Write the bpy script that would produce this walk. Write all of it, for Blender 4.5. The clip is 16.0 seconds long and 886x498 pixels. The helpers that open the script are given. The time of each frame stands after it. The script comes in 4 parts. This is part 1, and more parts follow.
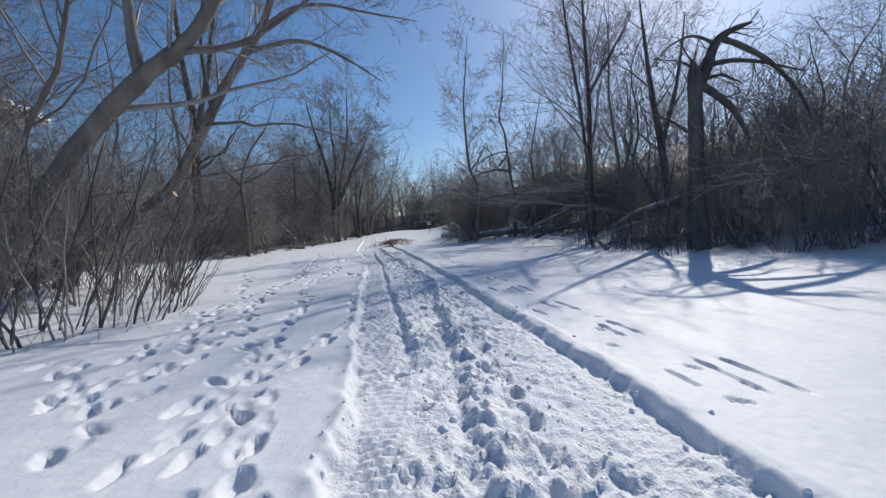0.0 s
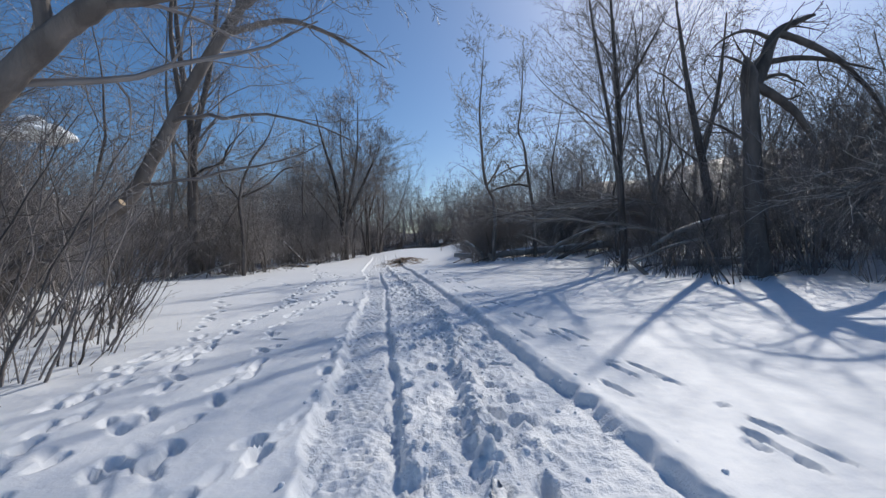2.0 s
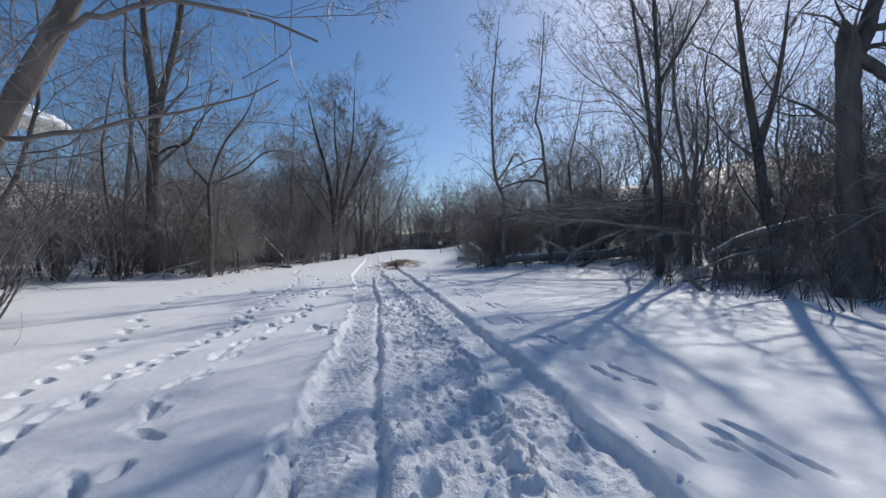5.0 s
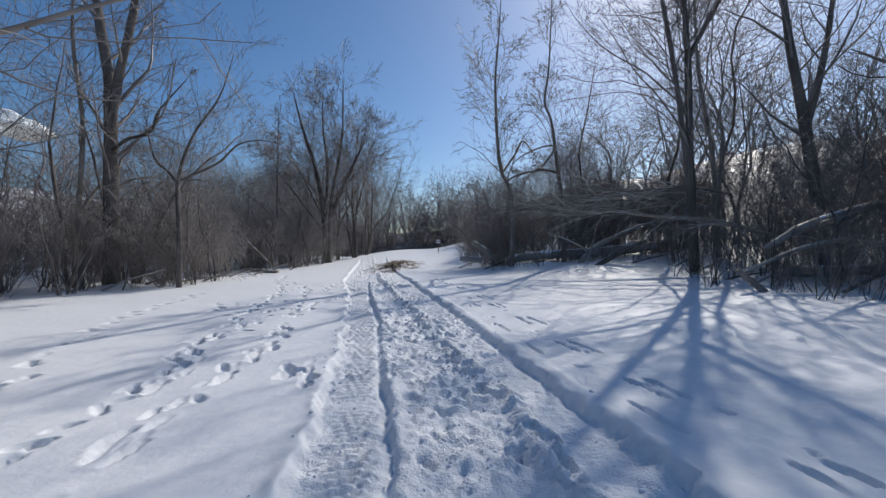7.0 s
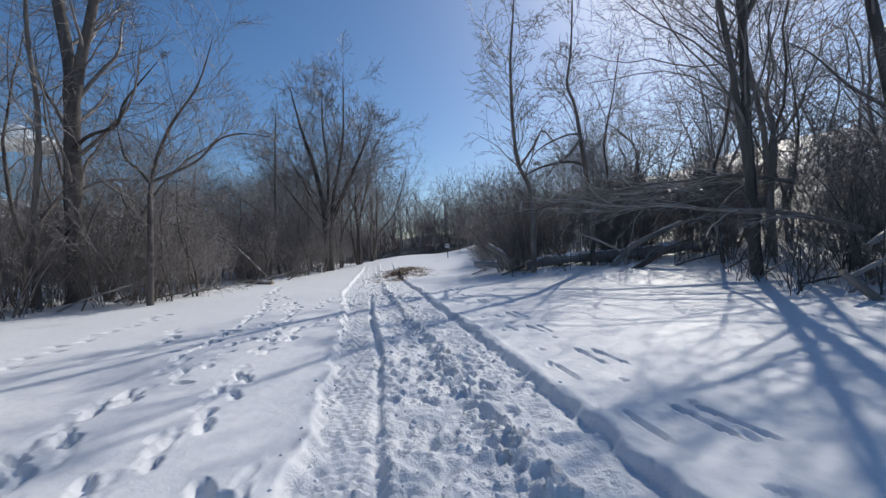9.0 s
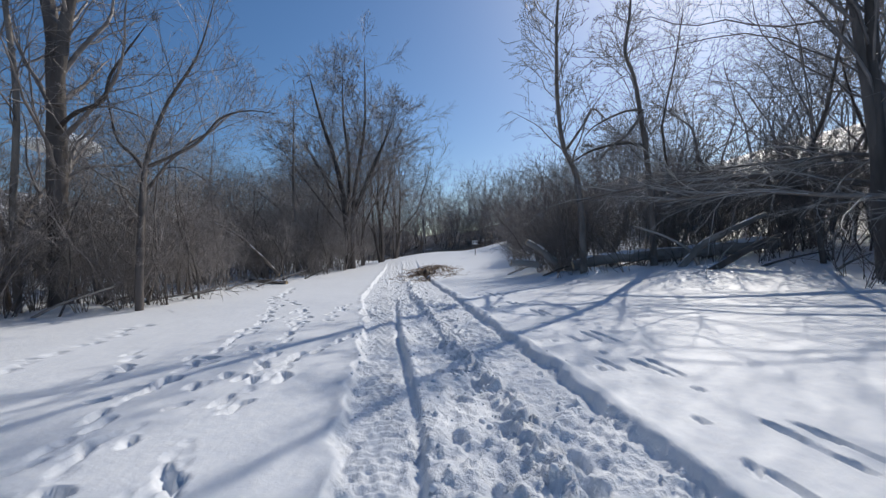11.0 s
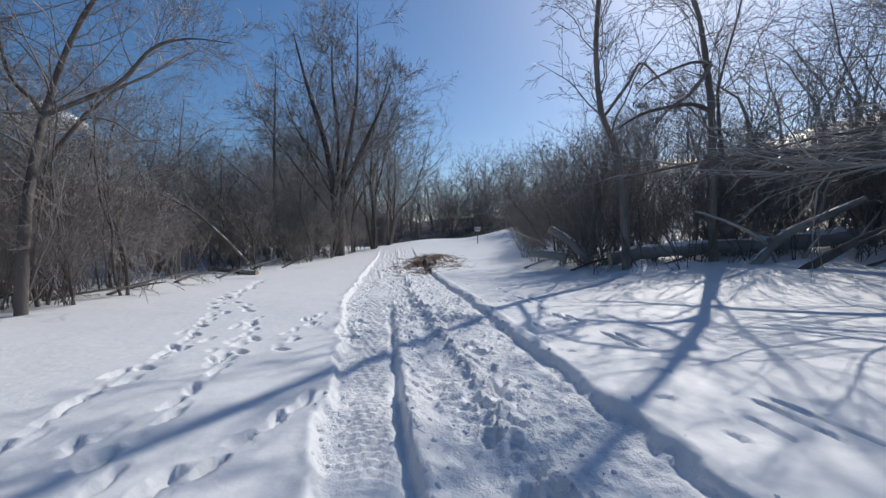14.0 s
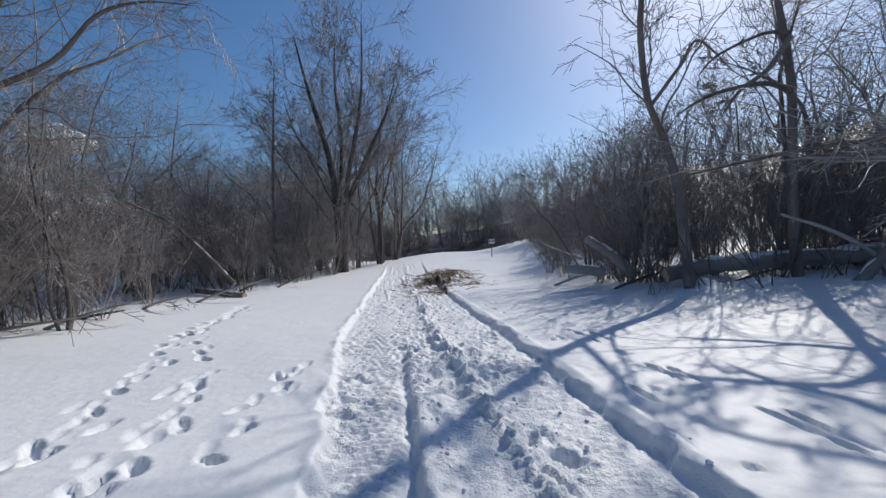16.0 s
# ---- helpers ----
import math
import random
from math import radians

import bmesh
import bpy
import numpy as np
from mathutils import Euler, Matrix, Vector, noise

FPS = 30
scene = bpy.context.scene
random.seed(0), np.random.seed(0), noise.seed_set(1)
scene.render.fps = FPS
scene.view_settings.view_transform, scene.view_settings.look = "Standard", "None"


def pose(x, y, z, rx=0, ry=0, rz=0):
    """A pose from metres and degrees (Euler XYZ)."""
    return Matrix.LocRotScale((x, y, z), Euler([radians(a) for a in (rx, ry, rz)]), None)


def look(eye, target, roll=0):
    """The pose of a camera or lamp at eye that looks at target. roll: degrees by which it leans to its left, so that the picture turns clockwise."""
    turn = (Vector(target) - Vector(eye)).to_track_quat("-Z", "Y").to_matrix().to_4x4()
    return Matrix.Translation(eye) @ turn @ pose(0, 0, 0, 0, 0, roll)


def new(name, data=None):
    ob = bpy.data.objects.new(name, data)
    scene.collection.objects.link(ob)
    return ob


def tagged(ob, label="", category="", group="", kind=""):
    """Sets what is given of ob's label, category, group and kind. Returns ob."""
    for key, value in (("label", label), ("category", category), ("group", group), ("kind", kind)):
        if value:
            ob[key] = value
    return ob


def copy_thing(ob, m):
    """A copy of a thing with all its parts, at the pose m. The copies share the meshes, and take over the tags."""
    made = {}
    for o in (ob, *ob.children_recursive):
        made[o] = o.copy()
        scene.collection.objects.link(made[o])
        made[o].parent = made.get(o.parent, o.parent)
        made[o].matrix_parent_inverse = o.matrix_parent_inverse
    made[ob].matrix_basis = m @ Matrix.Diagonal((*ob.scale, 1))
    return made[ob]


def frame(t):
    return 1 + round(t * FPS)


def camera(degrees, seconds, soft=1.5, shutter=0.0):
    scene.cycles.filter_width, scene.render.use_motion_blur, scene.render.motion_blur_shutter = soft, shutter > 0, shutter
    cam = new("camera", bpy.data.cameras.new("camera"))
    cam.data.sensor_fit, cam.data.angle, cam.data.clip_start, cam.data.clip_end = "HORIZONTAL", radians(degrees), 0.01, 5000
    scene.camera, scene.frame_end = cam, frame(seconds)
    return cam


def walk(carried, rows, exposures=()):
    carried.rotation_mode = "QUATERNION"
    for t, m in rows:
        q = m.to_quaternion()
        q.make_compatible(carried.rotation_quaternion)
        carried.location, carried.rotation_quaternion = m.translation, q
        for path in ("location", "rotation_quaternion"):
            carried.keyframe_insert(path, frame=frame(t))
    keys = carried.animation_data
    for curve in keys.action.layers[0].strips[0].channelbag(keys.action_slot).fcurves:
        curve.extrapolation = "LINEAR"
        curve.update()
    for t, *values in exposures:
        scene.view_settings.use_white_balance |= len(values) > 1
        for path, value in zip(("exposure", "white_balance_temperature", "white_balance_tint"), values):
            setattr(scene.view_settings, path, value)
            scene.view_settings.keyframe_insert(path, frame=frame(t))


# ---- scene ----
cam = camera(94.9, 16.0)
METRES, EYE, TILT, LEAN, TURN = 18.8, 1.5, 0.0, 0.0, 0.0
ROWS = [
    (0.0, 0.0, 0.0, 0.0, -0.1, -3.18, 1.85),
    (0.5, -0.0003, 0.0326, 0.0012, 0.31, -2.52, 1.91),
    (1.0, -0.0026, 0.0596, 0.0018, 0.81, -1.84, 1.93),
    (1.5, 0.0003, 0.0908, 0.0035, 1.26, -1.16, 1.67),
    (2.0, -0.0041, 0.1215, 0.0027, 1.6, -0.64, 1.25),
    (2.5, -0.0058, 0.1518, 0.0012, 1.7, -0.29, 0.9),
    (3.0, -0.0121, 0.1828, 0.0026, 1.63, -0.32, 0.71),
    (3.5, -0.019, 0.2128, 0.0028, 1.37, -0.87, 0.86),
    (6.0, -0.0455, 0.3614, 0.0027, 0.74, -0.08, -1.02),
    (6.5, -0.054, 0.3937, 0.0024, 1.24, -0.87, 0.18),
    (7.0, -0.0599, 0.4246, 0.0035, -0.01, -0.53, 0.94),
    (7.5, -0.064, 0.4583, 0.0043, 0.85, -0.08, 1.34),
    (8.0, -0.0688, 0.4891, 0.0045, 0.82, 0.02, 1.85),
    (8.5, -0.0714, 0.5206, 0.0039, 0.66, 0.13, 2.1),
    (11.0, -0.1045, 0.6827, 0.004, 3.93, -0.19, 2.01),
    (11.5, -0.1125, 0.7115, 0.005, 4.78, -0.28, 1.75),
    (12.0, -0.1158, 0.7432, 0.0047, 5.27, -0.49, 1.4),
    (12.5, -0.1216, 0.774, 0.0031, 5.38, -0.94, 1.12),
    (13.0, -0.1253, 0.8038, 0.0023, 4.83, -1.78, 0.92),
    (13.5, -0.1339, 0.8344, 0.0026, 4.01, -2.35, 0.89),
    (14.0, -0.1407, 0.8611, 0.0031, 3.02, -2.04, 0.88),
    (14.5, -0.1454, 0.8906, 0.0044, 2.98, -1.94, 1.13),
    (15.0, -0.1523, 0.9199, 0.004, 2.7, -2.36, 1.16),
    (15.5, -0.1575, 0.951, 0.0038, 2.67, -1.28, 0.59),
    (16.0, -0.1663, 0.9823, 0.0039, 3.96, -0.18, 1.63),
]
walk(cam, [(t, pose(0, 0, EYE, TILT, LEAN, TURN) @ pose(METRES * x, METRES * y, METRES * z, 90 + pitch, roll, yaw)) for t, x, y, z, yaw, pitch, roll in ROWS])


# ---- world, sun ----
SUN_AZ, SUN_EL = 31.0, 36.0          # degrees clockwise from ahead, degrees up
world = bpy.data.worlds.new("sky")
scene.world = world
world.use_nodes = True
wn = world.node_tree.nodes
sky = wn.new("ShaderNodeTexSky")
sky.sky_type, sky.sun_disc = "NISHITA", False
sky.sun_elevation, sky.sun_rotation = radians(SUN_EL), radians(SUN_AZ)
sky.air_density, sky.dust_density, sky.ozone_density = 1.0, 0.68, 5.0
wn["Background"].inputs["Strength"].default_value = 0.134
deep = wn.new("ShaderNodeHueSaturation")
deep.inputs["Saturation"].default_value = 1.14
world.node_tree.links.new(sky.outputs[0], deep.inputs["Color"])
world.node_tree.links.new(deep.outputs[0], wn["Background"].inputs[0])
sun = new("sun", bpy.data.lights.new("sun", "SUN"))
sun.data.energy, sun.data.angle, sun.data.color = 4.4, radians(0.55), (1.0, 0.95, 0.87)
az, el = radians(SUN_AZ), radians(SUN_EL)
sun.matrix_world = look((0, 0, 40), (-math.sin(az) * math.cos(el), -math.cos(az) * math.cos(el), 40 - math.sin(el)))
scene.view_settings.exposure = -0.5


# ---- materials ----
def material(name, base, dark, rough=0.8, scale=6.0, bump=0.3, bump_scale=40.0, stretch=(1, 1, 1), spot=None):
    """Two-scale noise between two colours, fine relief, and a per-object shift."""
    m = bpy.data.materials.new(name)
    m.use_nodes = True
    n, l = m.node_tree.nodes, m.node_tree.links
    b = n["Principled BSDF"]
    b.inputs["Roughness"].default_value = rough
    co = n.new("ShaderNodeTexCoord")
    mp = n.new("ShaderNodeMapping")
    mp.inputs["Scale"].default_value = stretch
    l.new(co.outputs["Object"], mp.inputs[0])
    n1, n2 = n.new("ShaderNodeTexNoise"), n.new("ShaderNodeTexNoise")
    n1.inputs["Scale"].default_value, n1.inputs["Detail"].default_value = scale, 5
    n2.inputs["Scale"].default_value, n2.inputs["Detail"].default_value = bump_scale, 4
    l.new(mp.outputs[0], n1.inputs[0])
    l.new(mp.outputs[0], n2.inputs[0])
    info = n.new("ShaderNodeObjectInfo")
    add = n.new("ShaderNodeMath")
    add.operation = "MULTIPLY_ADD"
    add.inputs[1].default_value, add.inputs[2].default_value = 0.3, -0.15
    l.new(info.outputs["Random"], add.inputs[0])
    s = n.new("ShaderNodeMath")
    s.operation = "ADD"
    l.new(n1.outputs[0], s.inputs[0])
    l.new(add.outputs[0], s.inputs[1])
    r = n.new("ShaderNodeValToRGB")
    r.color_ramp.elements[0].position, r.color_ramp.elements[1].position = 0.3, 0.7
    r.color_ramp.elements[0].color, r.color_ramp.elements[1].color = (*dark, 1), (*base, 1)
    l.new(s.outputs[0], r.inputs[0])
    out = r.outputs[0]
    if spot:
        mix, sr = n.new("ShaderNodeMixRGB"), n.new("ShaderNodeValToRGB")
        sr.color_ramp.elements[0].position, sr.color_ramp.elements[1].position = 0.58, 0.66
        l.new(n2.outputs[0], sr.inputs[0])
        l.new(sr.outputs[0], mix.inputs[0])
        l.new(out, mix.inputs[1])
        mix.inputs[2].default_value = (*spot, 1)
        out = mix.outputs[0]
    l.new(out, b.inputs["Base Color"])
    bm = n.new("ShaderNodeBump")
    bm.inputs["Strength"].default_value, bm.inputs["Distance"].default_value = bump, 0.02
    l.new(n2.outputs[0], bm.inputs["Height"])
    l.new(bm.outputs[0], b.inputs["Normal"])
    return m


BARK = material("bark_grey_brown", (0.28, 0.24, 0.21), (0.13, 0.11, 0.095), 0.9, 3, 0.9, 22, (1, 1, 0.22))
BARK_DARK = material("bark_dark", (0.18, 0.155, 0.138), (0.08, 0.068, 0.06), 0.9, 3, 0.9, 20, (1, 1, 0.25))
BARK_PALE = material("bark_pale", (0.33, 0.29, 0.25), (0.17, 0.145, 0.12), 0.85, 3, 0.6, 25, (1, 1, 0.3))
TWIG = material("twig_brown", (0.32, 0.285, 0.27), (0.17, 0.15, 0.14), 0.5, 2, 0.1, 30)
TWIG_GREY = material("twig_grey", (0.32, 0.285, 0.265), (0.175, 0.153, 0.14), 0.48, 2, 0.1, 30)
TWIG_FAR = material("twig_far", (0.33, 0.3, 0.29), (0.18, 0.162, 0.157), 0.6, 0.35, 0.0, 30)
DEADWOOD = material("weathered_wood", (0.42, 0.39, 0.355), (0.22, 0.2, 0.18), 0.6, 2, 0.5, 18, (0.3, 1, 1))
BLEACHED = material("bleached_branch", (0.46, 0.44, 0.41), (0.26, 0.245, 0.225), 0.35, 1.5, 0.2, 25)
CUTWOOD = material("sawn_wood", (0.55, 0.42, 0.27), (0.38, 0.27, 0.16), 0.8, 8, 0.3, 40)
STRAW = material("dead_grass", (0.42, 0.3, 0.2), (0.2, 0.13, 0.085), 0.85, 4, 0.1, 30)
SNOWCAP = material("snow_cap", (0.86, 0.88, 0.91), (0.8, 0.83, 0.88), 0.6, 3, 0.3, 40)
SIGN_WHITE = material("sign_white_paint", (0.75, 0.76, 0.76), (0.62, 0.63, 0.64), 0.45, 4, 0.05, 60)
SIGN_DARK = material("sign_dark_print", (0.05, 0.05, 0.055), (0.03, 0.03, 0.035), 0.6, 4, 0.0, 60)
POST = material("weathered_post", (0.16, 0.12, 0.09), (0.08, 0.06, 0.045), 0.9, 4, 0.5, 30, (1, 1, 0.2))


def snow_material():
    """Snow with fine crust and grain; brown leaf litter and bare soil by the mesh's own 'litter' field, broken by noise."""
    m = bpy.data.materials.new("snow_ground")
    m.use_nodes = True
    n, l = m.node_tree.nodes, m.node_tree.links
    b = n["Principled BSDF"]
    co = n.new("ShaderNodeTexCoord")
    def noise_tex(scale, detail):
        t = n.new("ShaderNodeTexNoise")
        t.inputs["Scale"].default_value, t.inputs["Detail"].default_value = scale, detail
        l.new(co.outputs["Object"], t.inputs[0])
        return t
    big, mid, fine, grain = noise_tex(0.6, 4), noise_tex(9, 4), noise_tex(45, 4), noise_tex(260, 2)
    snow = n.new("ShaderNodeValToRGB")
    snow.color_ramp.elements[0].position, snow.color_ramp.elements[1].position = 0.35, 0.65
    snow.color_ramp.elements[0].color, snow.color_ramp.elements[1].color = (0.83, 0.85, 0.88, 1), (0.9, 0.91, 0.92, 1)
    l.new(mid.outputs[0], snow.inputs[0])
    soil = n.new("ShaderNodeValToRGB")
    soil.color_ramp.elements[0].position, soil.color_ramp.elements[1].position = 0.35, 0.7
    soil.color_ramp.elements[0].color, soil.color_ramp.elements[1].color = (0.055, 0.042, 0.034, 1), (0.15, 0.105, 0.07, 1)
    l.new(fine.outputs[0], soil.inputs[0])
    lit = n.new("ShaderNodeAttribute")
    lit.attribute_name = "litter"
    a = n.new("ShaderNodeMath")
    a.operation = "ADD"
    l.new(lit.outputs["Fac"], a.inputs[0])
    l.new(mid.outputs[0], a.inputs[1])
    a2 = n.new("ShaderNodeMath")
    a2.operation = "MULTIPLY_ADD"
    a2.inputs[1].default_value = 0.6
    l.new(big.outputs[0], a2.inputs[0])
    l.new(a.outputs[0], a2.inputs[2])
    th = n.new("ShaderNodeValToRGB")
    th.color_ramp.elements[0].position, th.color_ramp.elements[1].position = 0.44, 0.5
    sc = n.new("ShaderNodeMath")
    sc.operation = "MULTIPLY"
    sc.inputs[1].default_value = 0.35
    l.new(a2.outputs[0], sc.inputs[0])
    l.new(sc.outputs[0], th.inputs[0])
    mix = n.new("ShaderNodeMixRGB")
    l.new(th.outputs[0], mix.inputs[0])
    l.new(snow.outputs[0], mix.inputs[1])
    l.new(soil.outputs[0], mix.inputs[2])
    l.new(mix.outputs[0], b.inputs["Base Color"])
    b.inputs["Roughness"].default_value = 0.55
    b.inputs["Specular IOR Level"].default_value = 0.25
    b1, b2, b3 = (n.new("ShaderNodeBump") for _ in range(3))
    for bump, tex, strength, dist in ((b1, mid, 0.25, 0.03), (b2, fine, 0.38, 0.016), (b3, grain, 0.35, 0.003)):
        bump.inputs["Strength"].default_value, bump.inputs["Distance"].default_value = strength, dist
        l.new(tex.outputs[0], bump.inputs["Height"])
    packed = n.new("ShaderNodeAttribute")
    packed.attribute_name = "churned"
    crust = n.new("ShaderNodeMath")
    crust.operation = "MULTIPLY_ADD"
    crust.inputs[1].default_value, crust.inputs[2].default_value = 0.65, 0.14
    l.new(packed.outputs["Fac"], crust.inputs[0])
    l.new(crust.outputs[0], b2.inputs["Strength"])
    cells = n.new("ShaderNodeTexVoronoi")
    cells.feature, cells.inputs["Scale"].default_value = "F1", 12
    cells.inputs["Detail"].default_value, cells.inputs["Roughness"].default_value = 1.5, 0.6
    warp, shift = noise_tex(14, 3), n.new("ShaderNodeMixRGB")
    shift.inputs[0].default_value = 0.12
    l.new(co.outputs["Object"], shift.inputs[1])
    l.new(warp.outputs["Color"], shift.inputs[2])
    l.new(shift.outputs[0], cells.inputs["Vector"])
    b4 = n.new("ShaderNodeBump")
    b4.invert = True
    b4.inputs["Distance"].default_value = 0.035
    lumps = n.new("ShaderNodeMath")
    lumps.operation = "MULTIPLY"
    patch = n.new("ShaderNodeMapRange")
    for k, v in ((1, 0.42), (2, 0.62), (3, 0.05), (4, 0.55)):
        patch.inputs[k].default_value = v
    l.new(noise_tex(2.2, 3).outputs[0], patch.inputs[0])
    l.new(patch.outputs[0], lumps.inputs[1])
    l.new(packed.outputs["Fac"], lumps.inputs[0])
    l.new(lumps.outputs[0], b4.inputs["Strength"])
    l.new(cells.outputs["Distance"], b4.inputs["Height"])
    l.new(b1.outputs[0], b4.inputs["Normal"])
    l.new(b4.outputs[0], b2.inputs["Normal"])
    l.new(b2.outputs[0], b3.inputs["Normal"])
    l.new(b3.outputs[0], b.inputs["Normal"])
    return m


SNOW = snow_material()


# ---- mesh helpers ----
def grid_mesh(name, verts, quads):
    me = bpy.data.meshes.new(name)
    verts, quads = np.asarray(verts, np.float32), np.asarray(quads, np.int32)
    me.vertices.add(len(verts))
    me.vertices.foreach_set("co", verts.ravel())
    me.loops.add(quads.size)
    me.loops.foreach_set("vertex_index", quads.ravel())
    me.polygons.add(len(quads))
    me.polygons.foreach_set("loop_start", np.arange(0, quads.size, 4, dtype=np.int32))
    me.polygons.foreach_set("use_smooth", np.ones(len(quads), bool))
    me.update(calc_edges=True)
    return me


BARK_RNG = np.random.default_rng(3)


class Tubes:
    """Gathers tapered stems and builds them all as one mesh."""

    def __init__(self):
        self.groups = {}

    def add(self, pts, radii, sides=3):
        self.groups.setdefault((len(pts), sides), []).append((pts, radii))

    def arrays(self):
        vs, qs, base = [], [], 0
        for (n, sides), items in self.groups.items():
            p = np.array([[tuple(q) for q in i[0]] for i in items])
            r = np.array([i[1] for i in items])
            k = len(p)
            t = np.gradient(p, axis=1)
            t /= np.linalg.norm(t, axis=2, keepdims=True) + 1e-9
            main = p[:, -1] - p[:, 0]
            ref = np.where(np.abs(main[:, 2:3]) > 0.8 * np.linalg.norm(main, axis=1, keepdims=True), [[1.0, 0.1, 0.05]], [[0.1, 0.07, 1.0]])[:, None, :]
            a = np.cross(t, np.broadcast_to(ref, t.shape))
            a /= np.linalg.norm(a, axis=2, keepdims=True) + 1e-9
            b = np.cross(t, a)
            ang = np.arange(sides) * 2 * math.pi / sides
            bark = 1 + (0.1 if sides >= 7 else 0.0) * (BARK_RNG.random((k, n, sides, 1)) - 0.5) * 2
            ring = p[:, :, None] + r[:, :, None, None] * bark * (a[:, :, None] * np.cos(ang)[None, None, :, None] + b[:, :, None] * np.sin(ang)[None, None, :, None])
            vs.append(ring.reshape(-1, 3))
            idx = base + np.arange(k * n * sides).reshape(k, n, sides)
            nxt = np.roll(idx, -1, axis=2)
            qs.append(np.stack([idx[:, :-1], nxt[:, :-1], nxt[:, 1:], idx[:, 1:]], axis=-1).reshape(-1, 4))
            base += k * n * sides
        return np.concatenate(vs), np.concatenate(qs)

    def mesh(self, name):
        return grid_mesh(name, *self.arrays())


def part_mesh(name, me, mat, parent=None, label=""):
    ob = new(name, me)
    if not me.materials:
        me.materials.append(mat)
    if parent:
        ob.parent = parent
    return tagged(ob, label) if label else ob


def part(name, bm, mat, parent=None, label=""):
    me = bpy.data.meshes.new(name)
    bm.to_mesh(me)
    bm.free()
    return part_mesh(name, me, mat, parent, label)


def sstep(a, b, x):
    t = np.clip((x - a) / (b - a), 0, 1)
    return t * t * (3 - 2 * t)


RNG = np.random.default_rng(7)
LATTICE = RNG.random((256, 256))


def vnoise(x, y):
    xi, yi = np.floor(x).astype(int), np.floor(y).astype(int)
    fx, fy = x - xi, y - yi
    fx, fy = fx * fx * (3 - 2 * fx), fy * fy * (3 - 2 * fy)
    g = lambda i, j: LATTICE[i % 256, j % 256]
    return (g(xi, yi) * (1 - fx) + g(xi + 1, yi) * fx) * (1 - fy) + (g(xi, yi + 1) * (1 - fx) + g(xi + 1, yi + 1) * fx) * fy - 0.5


def fbm(x, y, octaves=3):
    return sum(vnoise(x * 2 ** i + 17.3 * i, y * 2 ** i + 5.1 * i) * 0.5 ** i for i in range(octaves))


# ---- the lie of the land ----
TRENCH_Y = [-60, 0, 2.1, 2.9, 4.6, 6.8, 10.5, 12.3, 13.9, 17.5, 20, 23, 25.8, 30.5, 35, 45, 60, 120, 900]
TRENCH_X = [6, 2.05, 1.8, 1.67, 1.37, 1.0, 0.33, 0.1, -0.19, -0.9, -1.45, -2.05, -2.65, -3.55, -4.5, -6.3, -8.6, -18, -140]
EDGE_L_Y = [-40, 0, 5, 8.4, 11, 14, 18, 21, 22.2, 23.4, 26, 29, 33, 41, 55, 80, 120]
EDGE_L_X = [-6, -5.8, -5.4, -5.6, -7.6, -11, -14, -15, -14.0, -10.9, -10.7, -11.2, -11.6, -10.4, -11.5, -15, -22]
EDGE_R_Y = [-40, 0, 8, 14, 17, 20, 23, 26, 28.5, 30.4, 32.5, 36, 42, 55, 80, 120]
EDGE_R_X = [22, 20, 15, 10.8, 9.6, 9.4, 9.6, 9.8, 9.0, 2.6, 0.6, 0.4, 0.9, 1.5, -5, -14]


def smooth_interp(y, ys, xs):
    return sum(np.interp(y + d, ys, xs) for d in (-1.2, -0.6, 0, 0.6, 1.2)) / 5


def trench(y):
    return smooth_interp(y, TRENCH_Y, TRENCH_X)


def edge_left(y):
    return smooth_interp(y, EDGE_L_Y, EDGE_L_X)


def edge_right(y):
    return smooth_interp(y, EDGE_R_Y, EDGE_R_X)


def land(x, y):
    """Height of the land without the tracks in the snow."""
    x, y = np.asarray(x, float), np.asarray(y, float)
    z = 0.1 + 0.95 * sstep(34, 62, y) * sstep(-15, -6, x) - 0.25 * sstep(64, 80, y)
    z = z + 0.5 * sstep(-1, 6, x) * sstep(22, 30, y) + 0.08 * sstep(3, 10, x)
    for mx, my, mr, mh in ((-13.9, 24.0, 0.6, 0.22), (4.1, 29.2, 0.35, 0.25), (2.9, 29.4, 0.35, 0.28), (6.6, 28.0, 0.3, 0.22), (-9.6, 9.6, 0.5, 0.25), (5.1, 27.3, 0.3, 0.2), (4.4, 26.2, 0.35, 0.16), (5.3, 26.3, 0.28, 0.18), (3.3, 30.2, 0.4, 0.2)):
        z = z + mh * np.exp(-((x - mx) ** 2 + (y - my) ** 2) / mr ** 2)
    z = z + 0.92 * sstep(-4, 4, x) * sstep(34, 52, y)
    z = z + 7.0 * sstep(-17, -38, x) * (0.75 + 0.25 * sstep(-10, 30, y)) + 0.02 * np.maximum(-x - 38, 0)
    z = z + 5.5 * sstep(12, 34, x) + 3.5 * sstep(5, 22, x) * sstep(24, 45, y) + 4.0 * sstep(72, 100, y)
    return z + 0.10 * fbm(x / 5.0, y / 5.0, 2) * (1 - sstep(60, 80, np.abs(y)))


def land_z(x, y):
    return float(land(x, y))


